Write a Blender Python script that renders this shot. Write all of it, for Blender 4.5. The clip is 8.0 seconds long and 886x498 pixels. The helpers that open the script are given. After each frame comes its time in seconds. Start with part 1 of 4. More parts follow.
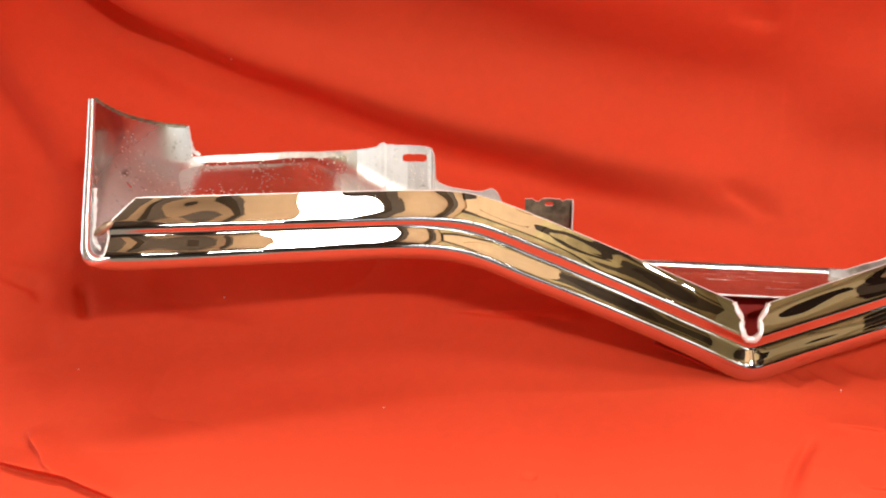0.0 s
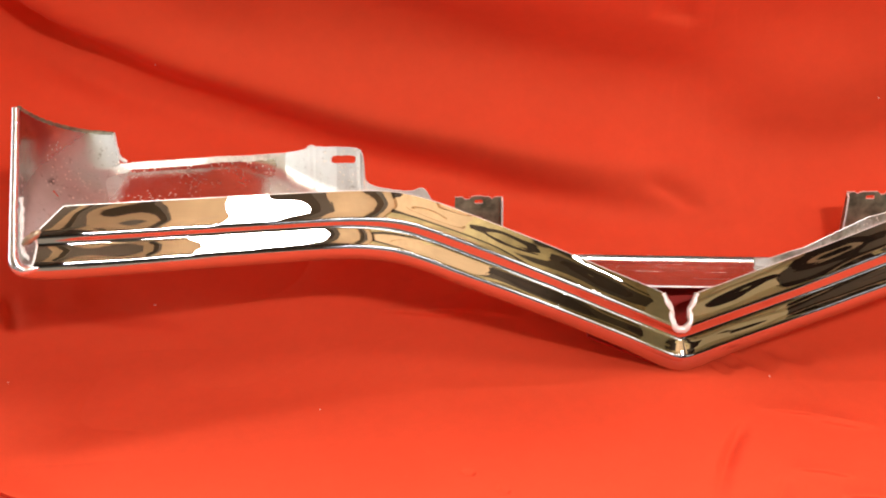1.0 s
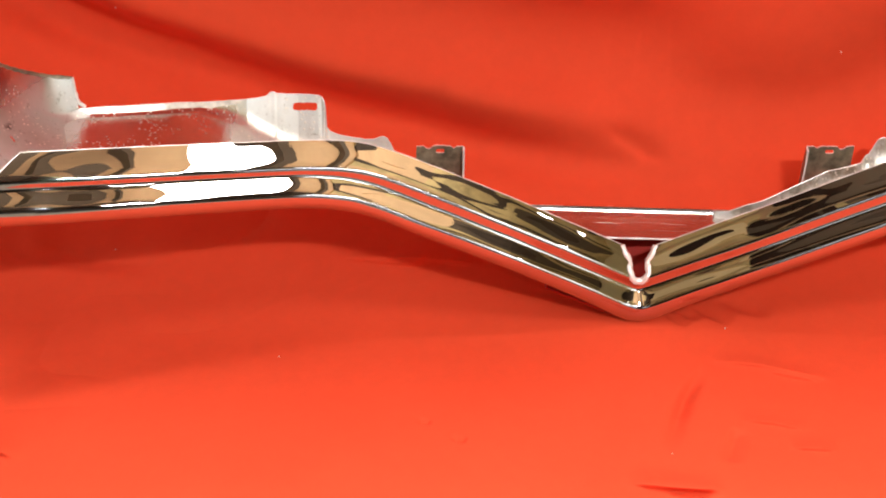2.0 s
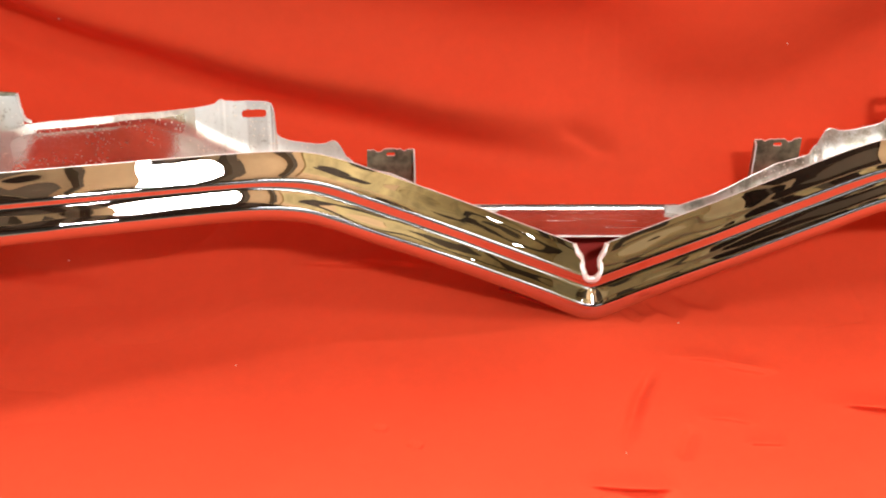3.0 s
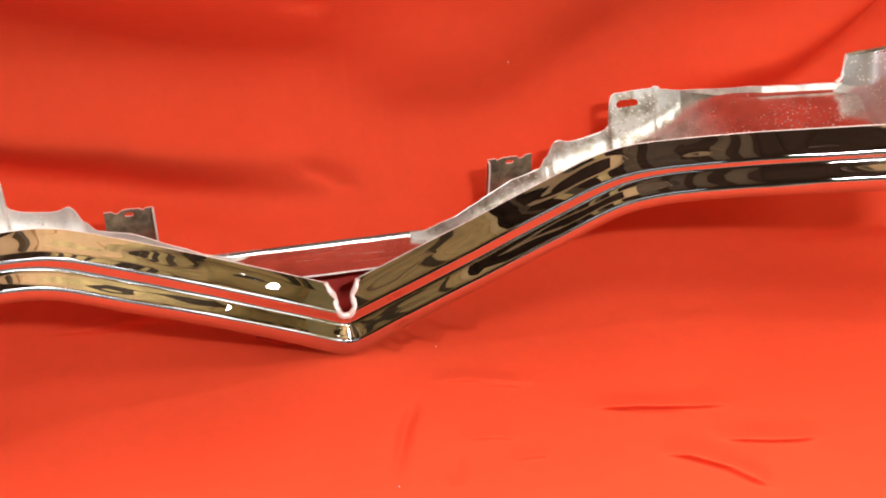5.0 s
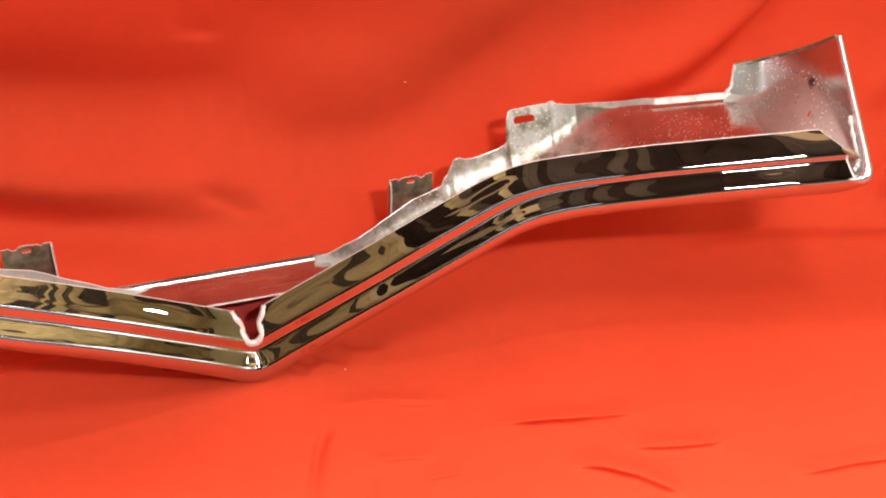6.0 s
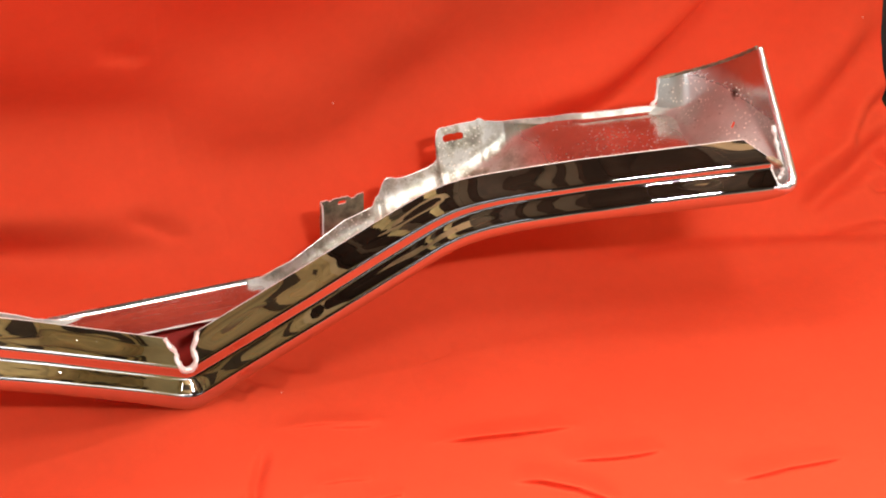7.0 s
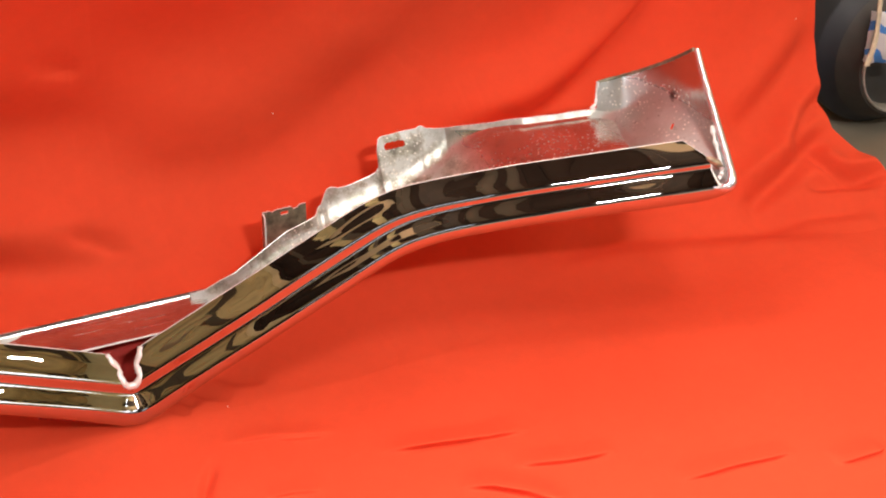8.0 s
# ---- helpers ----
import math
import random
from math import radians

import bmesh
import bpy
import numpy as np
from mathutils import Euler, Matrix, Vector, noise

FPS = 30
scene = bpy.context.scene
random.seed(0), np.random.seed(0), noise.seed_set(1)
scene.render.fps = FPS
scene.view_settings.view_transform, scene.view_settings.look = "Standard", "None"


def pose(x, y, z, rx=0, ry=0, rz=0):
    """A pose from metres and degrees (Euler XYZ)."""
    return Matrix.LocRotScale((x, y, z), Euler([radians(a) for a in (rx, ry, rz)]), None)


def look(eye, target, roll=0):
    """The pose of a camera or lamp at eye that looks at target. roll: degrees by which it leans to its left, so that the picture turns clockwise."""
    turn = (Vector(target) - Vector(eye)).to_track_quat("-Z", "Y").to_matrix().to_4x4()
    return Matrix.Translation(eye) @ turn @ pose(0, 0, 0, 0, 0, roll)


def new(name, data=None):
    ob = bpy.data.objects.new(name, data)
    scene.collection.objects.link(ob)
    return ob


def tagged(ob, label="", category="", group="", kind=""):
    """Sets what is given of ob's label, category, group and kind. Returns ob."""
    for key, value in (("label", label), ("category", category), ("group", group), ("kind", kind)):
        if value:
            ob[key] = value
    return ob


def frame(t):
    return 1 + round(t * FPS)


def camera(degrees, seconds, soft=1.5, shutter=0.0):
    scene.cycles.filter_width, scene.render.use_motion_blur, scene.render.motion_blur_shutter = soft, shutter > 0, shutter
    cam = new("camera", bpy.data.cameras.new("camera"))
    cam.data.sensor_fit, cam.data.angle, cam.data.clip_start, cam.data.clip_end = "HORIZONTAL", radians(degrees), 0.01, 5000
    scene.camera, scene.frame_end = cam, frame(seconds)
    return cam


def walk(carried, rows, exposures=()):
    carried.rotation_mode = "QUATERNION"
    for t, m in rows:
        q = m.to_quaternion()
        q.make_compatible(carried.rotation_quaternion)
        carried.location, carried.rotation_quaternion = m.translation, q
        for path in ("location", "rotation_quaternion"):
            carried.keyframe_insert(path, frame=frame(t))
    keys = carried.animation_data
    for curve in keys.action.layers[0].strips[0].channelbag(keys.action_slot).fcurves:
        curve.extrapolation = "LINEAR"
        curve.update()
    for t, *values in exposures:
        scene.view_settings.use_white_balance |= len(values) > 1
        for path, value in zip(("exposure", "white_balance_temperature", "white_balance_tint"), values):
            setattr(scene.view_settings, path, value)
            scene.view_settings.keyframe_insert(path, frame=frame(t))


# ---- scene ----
cam = camera(37.4, 8.0, soft=2.0)
PATH = [
    (0, (-0.3044, -1.6029, 1.1348), (-0.4504, 0.0554, 0.2190), -1.36),
    (0.5, (-0.3128, -1.6076, 1.1325), (-0.3918, 0.0565, 0.2191), -1.29),
    (1, (-0.3158, -1.6136, 1.1314), (-0.3513, 0.0528, 0.2194), -1.23),
    (1.5, (-0.3078, -1.6146, 1.1308), (-0.3266, 0.0386, 0.1946), -0.82),
    (1.7, (-0.3022, -1.6131, 1.1364), (-0.3105, 0.0258, 0.1750), -0.07),
    (3, (-0.2646, -1.5787, 1.2095), (-0.2241, 0.0095, 0.1673), -0.77),
    (3.5, (-0.2600, -1.5722, 1.2247), (-0.1515, 0.0072, 0.1742), -0.93),
    (4, (-0.2453, -1.5658, 1.2428), (-0.0572, -0.0019, 0.1805), -0.95),
    (4.5, (-0.2273, -1.5537, 1.2647), (0.0410, 0.0012, 0.2062), -1.18),
    (5, (-0.2288, -1.5496, 1.2826), (0.1392, -0.0176, 0.2207), -0.93),
    (6.5, (-0.2346, -1.5340, 1.3189), (0.3226, -0.0567, 0.2619), -0.21),
    (7, (-0.2386, -1.5366, 1.3128), (0.3703, -0.0673, 0.2734), -0.11),
    (7.5, (-0.2395, -1.5399, 1.3048), (0.4174, -0.0821, 0.2785), 0.00),
    (8, (-0.2404, -1.5379, 1.3006), (0.4481, -0.0914, 0.2789), 0.03),
]

walk(cam, [(t, look(eye, target, roll)) for t, eye, target, roll in PATH])

# ---- world and light ----
world = bpy.data.worlds.new("room_air")
scene.world = world
world.use_nodes = True
world.node_tree.nodes["Background"].inputs[0].default_value = (0.9, 0.95, 1.0, 1)
world.node_tree.nodes["Background"].inputs[1].default_value = 0.05


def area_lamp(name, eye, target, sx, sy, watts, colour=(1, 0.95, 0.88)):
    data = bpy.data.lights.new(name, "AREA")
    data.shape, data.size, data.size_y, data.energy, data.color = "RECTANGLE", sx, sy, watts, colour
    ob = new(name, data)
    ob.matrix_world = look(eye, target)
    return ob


area_lamp("ceiling_light", (0.44, -1.29, 2.56), (0.44, -1.29, 0), 0.30, 0.50, 18, (1, 0.96, 0.9))
area_lamp("ceiling_light", (2.3, -2.7, 2.48), (2.3, -2.7, 0), 1.3, 0.12, 9, (1, 0.96, 0.9))
area_lamp("ceiling_light", (-0.5, -0.25, 2.56), (-0.5, -0.25, 0), 1.0, 0.5, 58, (1, 0.96, 0.9))
area_lamp("ceiling_light", (2.5, 0.75, 2.56), (2.5, 0.75, 0), 1.6, 0.4, 9, (1, 0.96, 0.9))
area_lamp("ceiling_light", (0.50, -2.6, 2.43), (0.48, -2.45, 0), 0.36, 0.14, 66, (1, 0.96, 0.9))
area_lamp("ceiling_light", (1.7, -2.5, 2.42), (1.6, -2.4, 0), 0.9, 0.26, 11, (1, 0.96, 0.9))
area_lamp("ceiling_light", (3.9, -2.85, 2.5), (3.9, -2.85, 0), 0.8, 1.3, 14, (1, 0.96, 0.9))
area_lamp("ceiling_light", (3.66, -1.2, 2.6), (3.66, -1.2, 0), 0.055, 0.055, 0.5, (1, 0.96, 0.9))
# unseen fill facing up, added to brighten the ceiling mirrored in the chrome
area_lamp("ceiling_fill", (0.8, -0.9, 1.75), (0.8, -0.9, 3), 4.4, 0.8, 60, (1, 0.96, 0.9))
area_lamp("window_light", (-1.35, -4.86, 2.0), (-1.35, 0, 2.0), 1.6, 0.8, 5, (0.95, 0.98, 1))
area_lamp("window_light", (3.1, -4.86, 2.0), (3.1, 0, 2.0), 2.0, 0.8, 9, (0.95, 0.98, 1))
area_lamp("door_light", (-3.86, -0.1, 0.95), (0, -0.1, 0.95), 2.0, 1.8, 34, (0.92, 0.95, 1))
area_lamp("door_light", (4.36, -3.8, 2.0), (0, -3.8, 2.0), 1.9, 0.9, 12, (0.95, 0.98, 1))
scene.view_settings.exposure = 0.33


# ---- materials ----
def material(name):
    m = bpy.data.materials.new(name)
    m.use_nodes = True
    nt = m.node_tree
    return m, nt, nt.nodes["Principled BSDF"]


def link(nt, a, b):
    nt.links.new(a, b)


def noise_node(nt, scale, detail=4.0, rough=0.55, space="Object"):
    tc = nt.nodes.new("ShaderNodeTexCoord")
    n = nt.nodes.new("ShaderNodeTexNoise")
    n.inputs["Scale"].default_value, n.inputs["Detail"].default_value, n.inputs["Roughness"].default_value = scale, detail, rough
    link(nt, tc.outputs[space], n.inputs["Vector"])
    return n


def ramp(nt, src, stops):
    r = nt.nodes.new("ShaderNodeValToRGB")
    e = r.color_ramp.elements
    while len(e) < len(stops):
        e.new(0.5)
    for el, (p, c) in zip(e, stops):
        el.position, el.color = p, (*c, 1) if len(c) == 3 else c
    link(nt, src, r.inputs[0])
    return r


def bump(nt, src, bsdf, strength, distance):
    b = nt.nodes.new("ShaderNodeBump")
    b.inputs["Strength"].default_value, b.inputs["Distance"].default_value = strength, distance
    link(nt, src, b.inputs["Height"])
    link(nt, b.outputs[0], bsdf.inputs["Normal"])


def cloth_material():
    m, nt, b = material("red_cotton")
    n = noise_node(nt, 3.0)
    r = ramp(nt, n.outputs["Fac"], [(0.3, (0.67, 0.064, 0.023)), (0.7, (0.73, 0.073, 0.027))])
    link(nt, r.outputs[0], b.inputs["Base Color"])
    b.inputs["Roughness"].default_value = 0.85
    b.inputs["Specular IOR Level"].default_value = 0.2
    mottle = ramp(nt, noise_node(nt, 38.0, 5.0, 0.7).outputs["Fac"], [(0.3, (0.94, 0.93, 0.93)), (0.7, (1, 1, 1))])
    mix = nt.nodes.new("ShaderNodeMixRGB")
    mix.blend_type, mix.inputs[0].default_value = "MULTIPLY", 1.0
    link(nt, r.outputs[0], mix.inputs[1])
    link(nt, mottle.outputs[0], mix.inputs[2])
    link(nt, mix.outputs[0], b.inputs["Base Color"])
    w = noise_node(nt, 700.0, 2.0)
    bump(nt, w.outputs["Fac"], b, 0.22, 0.0007)
    return m


def stretched_noise(nt, scales, detail=1.5):
    tc, mp, n = nt.nodes.new("ShaderNodeTexCoord"), nt.nodes.new("ShaderNodeMapping"), nt.nodes.new("ShaderNodeTexNoise")
    mp.inputs["Scale"].default_value = scales
    n.inputs["Scale"].default_value, n.inputs["Detail"].default_value = 1.0, detail
    link(nt, tc.outputs["Object"], mp.inputs["Vector"])
    link(nt, mp.outputs[0], n.inputs["Vector"])
    return n


def along_noise(nt, scales, detail):
    """Noise in the sheet's own run: the length along the bar and the way across it."""
    at, mp, n = nt.nodes.new("ShaderNodeAttribute"), nt.nodes.new("ShaderNodeMapping"), nt.nodes.new("ShaderNodeTexNoise")
    at.attribute_name = "along"
    mp.inputs["Scale"].default_value = scales
    n.inputs["Scale"].default_value, n.inputs["Detail"].default_value = 1.0, detail
    link(nt, at.outputs["Vector"], mp.inputs["Vector"])
    link(nt, mp.outputs[0], n.inputs["Vector"])
    return n


def along_bar(nt, x0, x1, a, b):
    """A value that goes from a to b between the distances x0 and x1 from the middle of the bumper."""
    tc, sep, size, span = [nt.nodes.new("ShaderNode" + n) for n in ("TexCoord", "SeparateXYZ", "Math", "MapRange")]
    size.operation = "ABSOLUTE"
    link(nt, tc.outputs["Object"], sep.inputs[0])
    link(nt, sep.outputs["X"], size.inputs[0])
    link(nt, size.outputs[0], span.inputs["Value"])
    for name, v in (("From Min", x0), ("From Max", x1), ("To Min", a), ("To Max", b)):
        span.inputs[name].default_value = v
    return span.outputs["Result"]


def mid_bar_clear(nt):
    """1 where the plating is milky (inner half and the ends), 0 along the clear stretch between them."""
    a, b, top = along_bar(nt, 0.555, 0.635, 1.0, 0.0), along_bar(nt, 0.79, 0.86, 0.0, 1.0), nt.nodes.new("ShaderNodeMath")
    top.operation = "MAXIMUM"
    link(nt, a, top.inputs[0])
    link(nt, b, top.inputs[1])
    return top.outputs[0]


def chrome_material():
    m, nt, b = material("chrome")
    b.inputs["Base Color"].default_value = (0.50, 0.51, 0.53, 1)
    b.inputs["Metallic"].default_value = 1
    b.inputs["Roughness"].default_value = 0.012
    broad, fine = along_noise(nt, (5.5, 9.0, 1.0), 0.2), along_noise(nt, (7.0, 26.0, 1.0), 0.3)
    both = nt.nodes.new("ShaderNodeMath")
    both.operation = "MULTIPLY_ADD"
    link(nt, along_bar(nt, 0.34, 0.50, 0.21, 0.09), both.inputs[1])
    link(nt, fine.outputs["Fac"], both.inputs[0])
    link(nt, broad.outputs["Fac"], both.inputs[2])
    bump(nt, both.outputs[0], b, 1.0, 0.0062)
    return m


def dull_material(name="dull_plated_steel", shade=1.0, gloss=0.0, metal=0.95, spots=(), milky=False, scratched=False, clear_top=False):
    """Plating seen from its unpolished side: hazy, with pits, pale specks and brown stains."""
    m, nt, b = material(name)
    b.inputs["Metallic"].default_value = metal
    haze, speck, patch = noise_node(nt, 7.0, 5.0), nt.nodes.new("ShaderNodeTexVoronoi"), noise_node(nt, 11.0, 3.0)
    tc = nt.nodes.new("ShaderNodeTexCoord")
    speck.inputs["Scale"].default_value = 150.0
    link(nt, tc.outputs["Object"], speck.inputs["Vector"])
    dots = ramp(nt, speck.outputs["Distance"], [(0.17, (1, 1, 1)), (0.29, (0, 0, 0))])
    where = ramp(nt, patch.outputs["Fac"], [(0.45, (0, 0, 0)), (0.55, (1, 1, 1))])
    if scratched:
        dots = ramp(nt, along_noise(nt, (5.0, 420.0, 1.0), 2.0).outputs["Fac"], [(0.60, (0, 0, 0)), (0.72, (0.6, 0.6, 0.6))])
    mask = nt.nodes.new("ShaderNodeMath")
    mask.operation = "MULTIPLY"
    link(nt, dots.outputs[0], mask.inputs[0])
    link(nt, where.outputs[0], mask.inputs[1])
    grain = noise_node(nt, 90.0, 6.0, 0.7)
    col = ramp(nt, haze.outputs["Fac"], [(0.28, [0.53 * shade, 0.54 * shade, 0.50 * shade]), (0.5, [0.64 * shade, 0.67 * shade, 0.65 * shade]), (0.72, [0.75 * shade, 0.78 * shade, 0.78 * shade])])
    stain = ramp(nt, grain.outputs["Fac"], [(0.27, (0.35, 0.31, 0.26)), (0.42, (1, 1, 1))])
    mul = nt.nodes.new("ShaderNodeMixRGB")
    mul.blend_type = "MULTIPLY"
    mul.inputs[0].default_value = 0.8
    link(nt, col.outputs[0], mul.inputs[1])
    link(nt, stain.outputs[0], mul.inputs[2])
    mix = nt.nodes.new("ShaderNodeMixRGB")
    mix.inputs[2].default_value = (0.92, 0.89, 0.82, 1)
    link(nt, mask.outputs[0], mix.inputs[0])
    tarnish = ramp(nt, stretched_noise(nt, (9.0, 9.0, 4.0), 4.0).outputs["Fac"], [(0.36, (0.42, 0.36, 0.31)), (0.56, (1, 1, 1))])
    mul2 = nt.nodes.new("ShaderNodeMixRGB")
    mul2.blend_type = "MULTIPLY"
    mul2.inputs[0].default_value = 0.38
    link(nt, mul.outputs[0], mul2.inputs[1])
    link(nt, tarnish.outputs[0], mul2.inputs[2])
    last = mul2
    for place, size in spots:
        far, ragged = nt.nodes.new("ShaderNodeVectorMath"), nt.nodes.new("ShaderNodeMath")
        far.operation, far.inputs[1].default_value = "DISTANCE", place
        link(nt, tc.outputs["Object"], far.inputs[0])
        ragged.operation, ragged.inputs[1].default_value = "MULTIPLY_ADD", 0.012
        link(nt, grain.outputs["Fac"], ragged.inputs[0])
        link(nt, far.outputs["Value"], ragged.inputs[2])
        dark = ramp(nt, ragged.outputs[0], [(size * 0.75 + 0.006, (0.12, 0.10, 0.09)), (size * 1.25 + 0.006, (1, 1, 1))])
        rust = nt.nodes.new("ShaderNodeMixRGB")
        rust.blend_type, rust.inputs[0].default_value = "MULTIPLY", 1.0
        link(nt, last.outputs[0], rust.inputs[1])
        link(nt, dark.outputs[0], rust.inputs[2])
        last = rust
    link(nt, last.outputs[0], mix.inputs[1])
    link(nt, mix.outputs[0], b.inputs["Base Color"])
    base = ramp(nt, haze.outputs["Fac"], [(0.35, [0.08 + gloss] * 3), (0.7, [0.17 + gloss] * 3)])
    add = nt.nodes.new("ShaderNodeMath")
    add.operation = "MULTIPLY_ADD"
    add.inputs[1].default_value = 0.35
    link(nt, mask.outputs[0], add.inputs[0])
    link(nt, base.outputs[0], add.inputs[2])
    link(nt, add.outputs[0], b.inputs["Roughness"])
    if milky:
        veil, cloud, less = mid_bar_clear(nt), nt.nodes.new("ShaderNodeMath"), nt.nodes.new("ShaderNodeMath")
        cloud.operation, cloud.use_clamp = "MULTIPLY", True
        link(nt, veil, cloud.inputs[0])
        link(nt, ramp(nt, haze.outputs["Fac"], [(0.25, (0.5, 0.5, 0.5)), (0.55, (1, 1, 1))]).outputs[0], cloud.inputs[1])
        less.operation = "MULTIPLY_ADD"
        less.inputs[1].default_value, less.inputs[2].default_value = -0.38, metal
        link(nt, cloud.outputs[0], less.inputs[0])
        link(nt, less.outputs[0], b.inputs["Metallic"])
        more = nt.nodes.new("ShaderNodeMath")
        more.operation = "MULTIPLY_ADD"
        more.inputs[1].default_value = 0.30
        link(nt, cloud.outputs[0], more.inputs[0])
        link(nt, add.outputs[0], more.inputs[2])
        link(nt, more.outputs[0], b.inputs["Roughness"])
        # brown grime in the dull places; kept thin on the left, which also mimics lamp glare there
        side, share, amount, dirt = nt.nodes.new("ShaderNodeSeparateXYZ"), nt.nodes.new("ShaderNodeMapRange"), nt.nodes.new("ShaderNodeMath"), nt.nodes.new("ShaderNodeMixRGB")
        link(nt, tc.outputs["Object"], side.inputs[0])
        for name_, value in (("From Min", -0.15), ("From Max", 0.25), ("To Min", 0.1), ("To Max", 0.9)):
            share.inputs[name_].default_value = value
        link(nt, side.outputs["X"], share.inputs["Value"])
        amount.operation, amount.use_clamp = "MULTIPLY", True
        link(nt, share.outputs[0], amount.inputs[0])
        link(nt, cloud.outputs[0], amount.inputs[1])
        dirt.blend_type = "MULTIPLY"
        link(nt, amount.outputs[0], dirt.inputs[0])
        link(nt, last.outputs[0], dirt.inputs[1])
        link(nt, ramp(nt, noise_node(nt, 30.0, 7.0, 0.68).outputs["Fac"], [(0.36, (0.20, 0.16, 0.10)), (0.47, (0.60, 0.56, 0.46)), (0.56, (1, 1, 1))]).outputs[0], dirt.inputs[2])
        link(nt, dirt.outputs[0], mix.inputs[1])
    if clear_top:
        # the upper part is still bright plating, with a cloudy border
        high_up, border, clear, metal_mix, rough_mix = nt.nodes.new("ShaderNodeSeparateXYZ"), nt.nodes.new("ShaderNodeMath"), nt.nodes.new("ShaderNodeMapRange"), nt.nodes.new("ShaderNodeMapRange"), nt.nodes.new("ShaderNodeMix")
        link(nt, tc.outputs["Object"], high_up.inputs[0])
        border.operation, border.inputs[1].default_value = "MULTIPLY_ADD", 0.07
        link(nt, haze.outputs["Fac"], border.inputs[0])
        link(nt, high_up.outputs["Z"], border.inputs[2])
        clear.inputs["From Min"].default_value, clear.inputs["From Max"].default_value = 0.415, 0.465
        link(nt, border.outputs[0], clear.inputs["Value"])
        metal_mix.inputs["To Min"].default_value, metal_mix.inputs["To Max"].default_value = metal, 0.96
        link(nt, clear.outputs[0], metal_mix.inputs["Value"])
        link(nt, metal_mix.outputs[0], b.inputs["Metallic"])
        link(nt, clear.outputs[0], rough_mix.inputs[0])
        link(nt, add.outputs[0], rough_mix.inputs[2])
        rough_mix.inputs[3].default_value = 0.10
        link(nt, rough_mix.outputs[0], b.inputs["Roughness"])
    high = nt.nodes.new("ShaderNodeMath")
    high.operation = "ADD"
    link(nt, mask.outputs[0], high.inputs[0])
    link(nt, grain.outputs["Fac"], high.inputs[1])
    bump(nt, high.outputs[0], b, 0.25, 0.0008)
    return m


def plain(name, colour, rough=0.7, metal=0.0, vary=0.12, scale=6.0):
    m, nt, b = material(name)
    n = noise_node(nt, scale, 6.0)
    lo, hi = [c * (1 - vary) for c in colour], [min(1, c * (1 + vary)) for c in colour]
    r = ramp(nt, n.outputs["Fac"], [(0.3, lo), (0.7, hi)])
    link(nt, r.outputs[0], b.inputs["Base Color"])
    b.inputs["Roughness"].default_value, b.inputs["Metallic"].default_value = rough, metal
    bump(nt, n.outputs["Fac"], b, 0.1, 0.01)
    return m


SHADED_RED = plain("shaded_cloth_red", (0.42, 0.018, 0.010), 0.7)
TAB = plain("tarnished_steel", (0.27, 0.26, 0.19), 0.45, 0.6, 0.5, 60)
RED, CHROME, DULL = cloth_material(), chrome_material(), dull_material(shade=1.14, gloss=0.06, milky=True)
STRIP = dull_material("rolled_plated_steel", 0.9, 0.05, scratched=True)
HAZY = dull_material("hazy_plated_steel", 0.80, 0.24, 0.60, [((-0.88, -0.0285, 0.3705), 0.008), ((0.885, -0.01, 0.40), 0.007)], clear_top=True)
PALE = plain("satin_bright_plating", (0.74, 0.73, 0.76), 0.20, 0.85, 0.05, 40)
FLANGE = plain("lit_flange_plating", (0.72, 0.69, 0.64), 0.34, 0.6, 0.4, 45)
WELD = plain("weld_metal", (0.42, 0.34, 0.24), 0.4, 0.8, 0.4, 90)
# near-white, barely metallic: edge glints put into the colour, besides real ground ends
RIM = plain("bright_steel_highlight", (0.90, 0.90, 0.90), 0.34, 0.35, 0.06, 60)
CONCRETE = plain("concrete", (0.21, 0.175, 0.13), 0.6)
DARKWALL = plain("brown_board", (0.035, 0.027, 0.018), 0.75)
LOFT = plain("stained_wood", (0.03, 0.016, 0.009), 0.85, 0, 0.3, 9)
LOFT.node_tree.nodes["Principled BSDF"].inputs["Specular IOR Level"].default_value = 0.1
UMBER = plain("umber_wood", (0.055, 0.032, 0.016), 0.8, 0, 0.3, 9)
BEAM = plain("dark_wood", (0.09, 0.058, 0.03), 0.6)
WALL = plain("tan_board", (0.52, 0.41, 0.18), 0.7)
PLY = plain("olive_plywood", (0.58, 0.42, 0.17), 0.7, 0, 0.35, 5)
STRAW = plain("pale_straw_board", (0.80, 0.62, 0.30), 0.7)
CEIL = plain("ceiling_board", (0.68, 0.43, 0.21), 0.8)
SIDEWALL = plain("dusty_rubber", (0.032, 0.027, 0.023), 0.65, 0, 0.2, 20)
RUBBER = plain("black_rubber", (0.011, 0.011, 0.015), 0.6)
GREYRIM = plain("worn_grey_paint", (0.34, 0.31, 0.27), 0.5, 0.2, 0.3, 40)
WHEEL = plain("dark_wheel_paint", (0.05, 0.045, 0.04), 0.45)


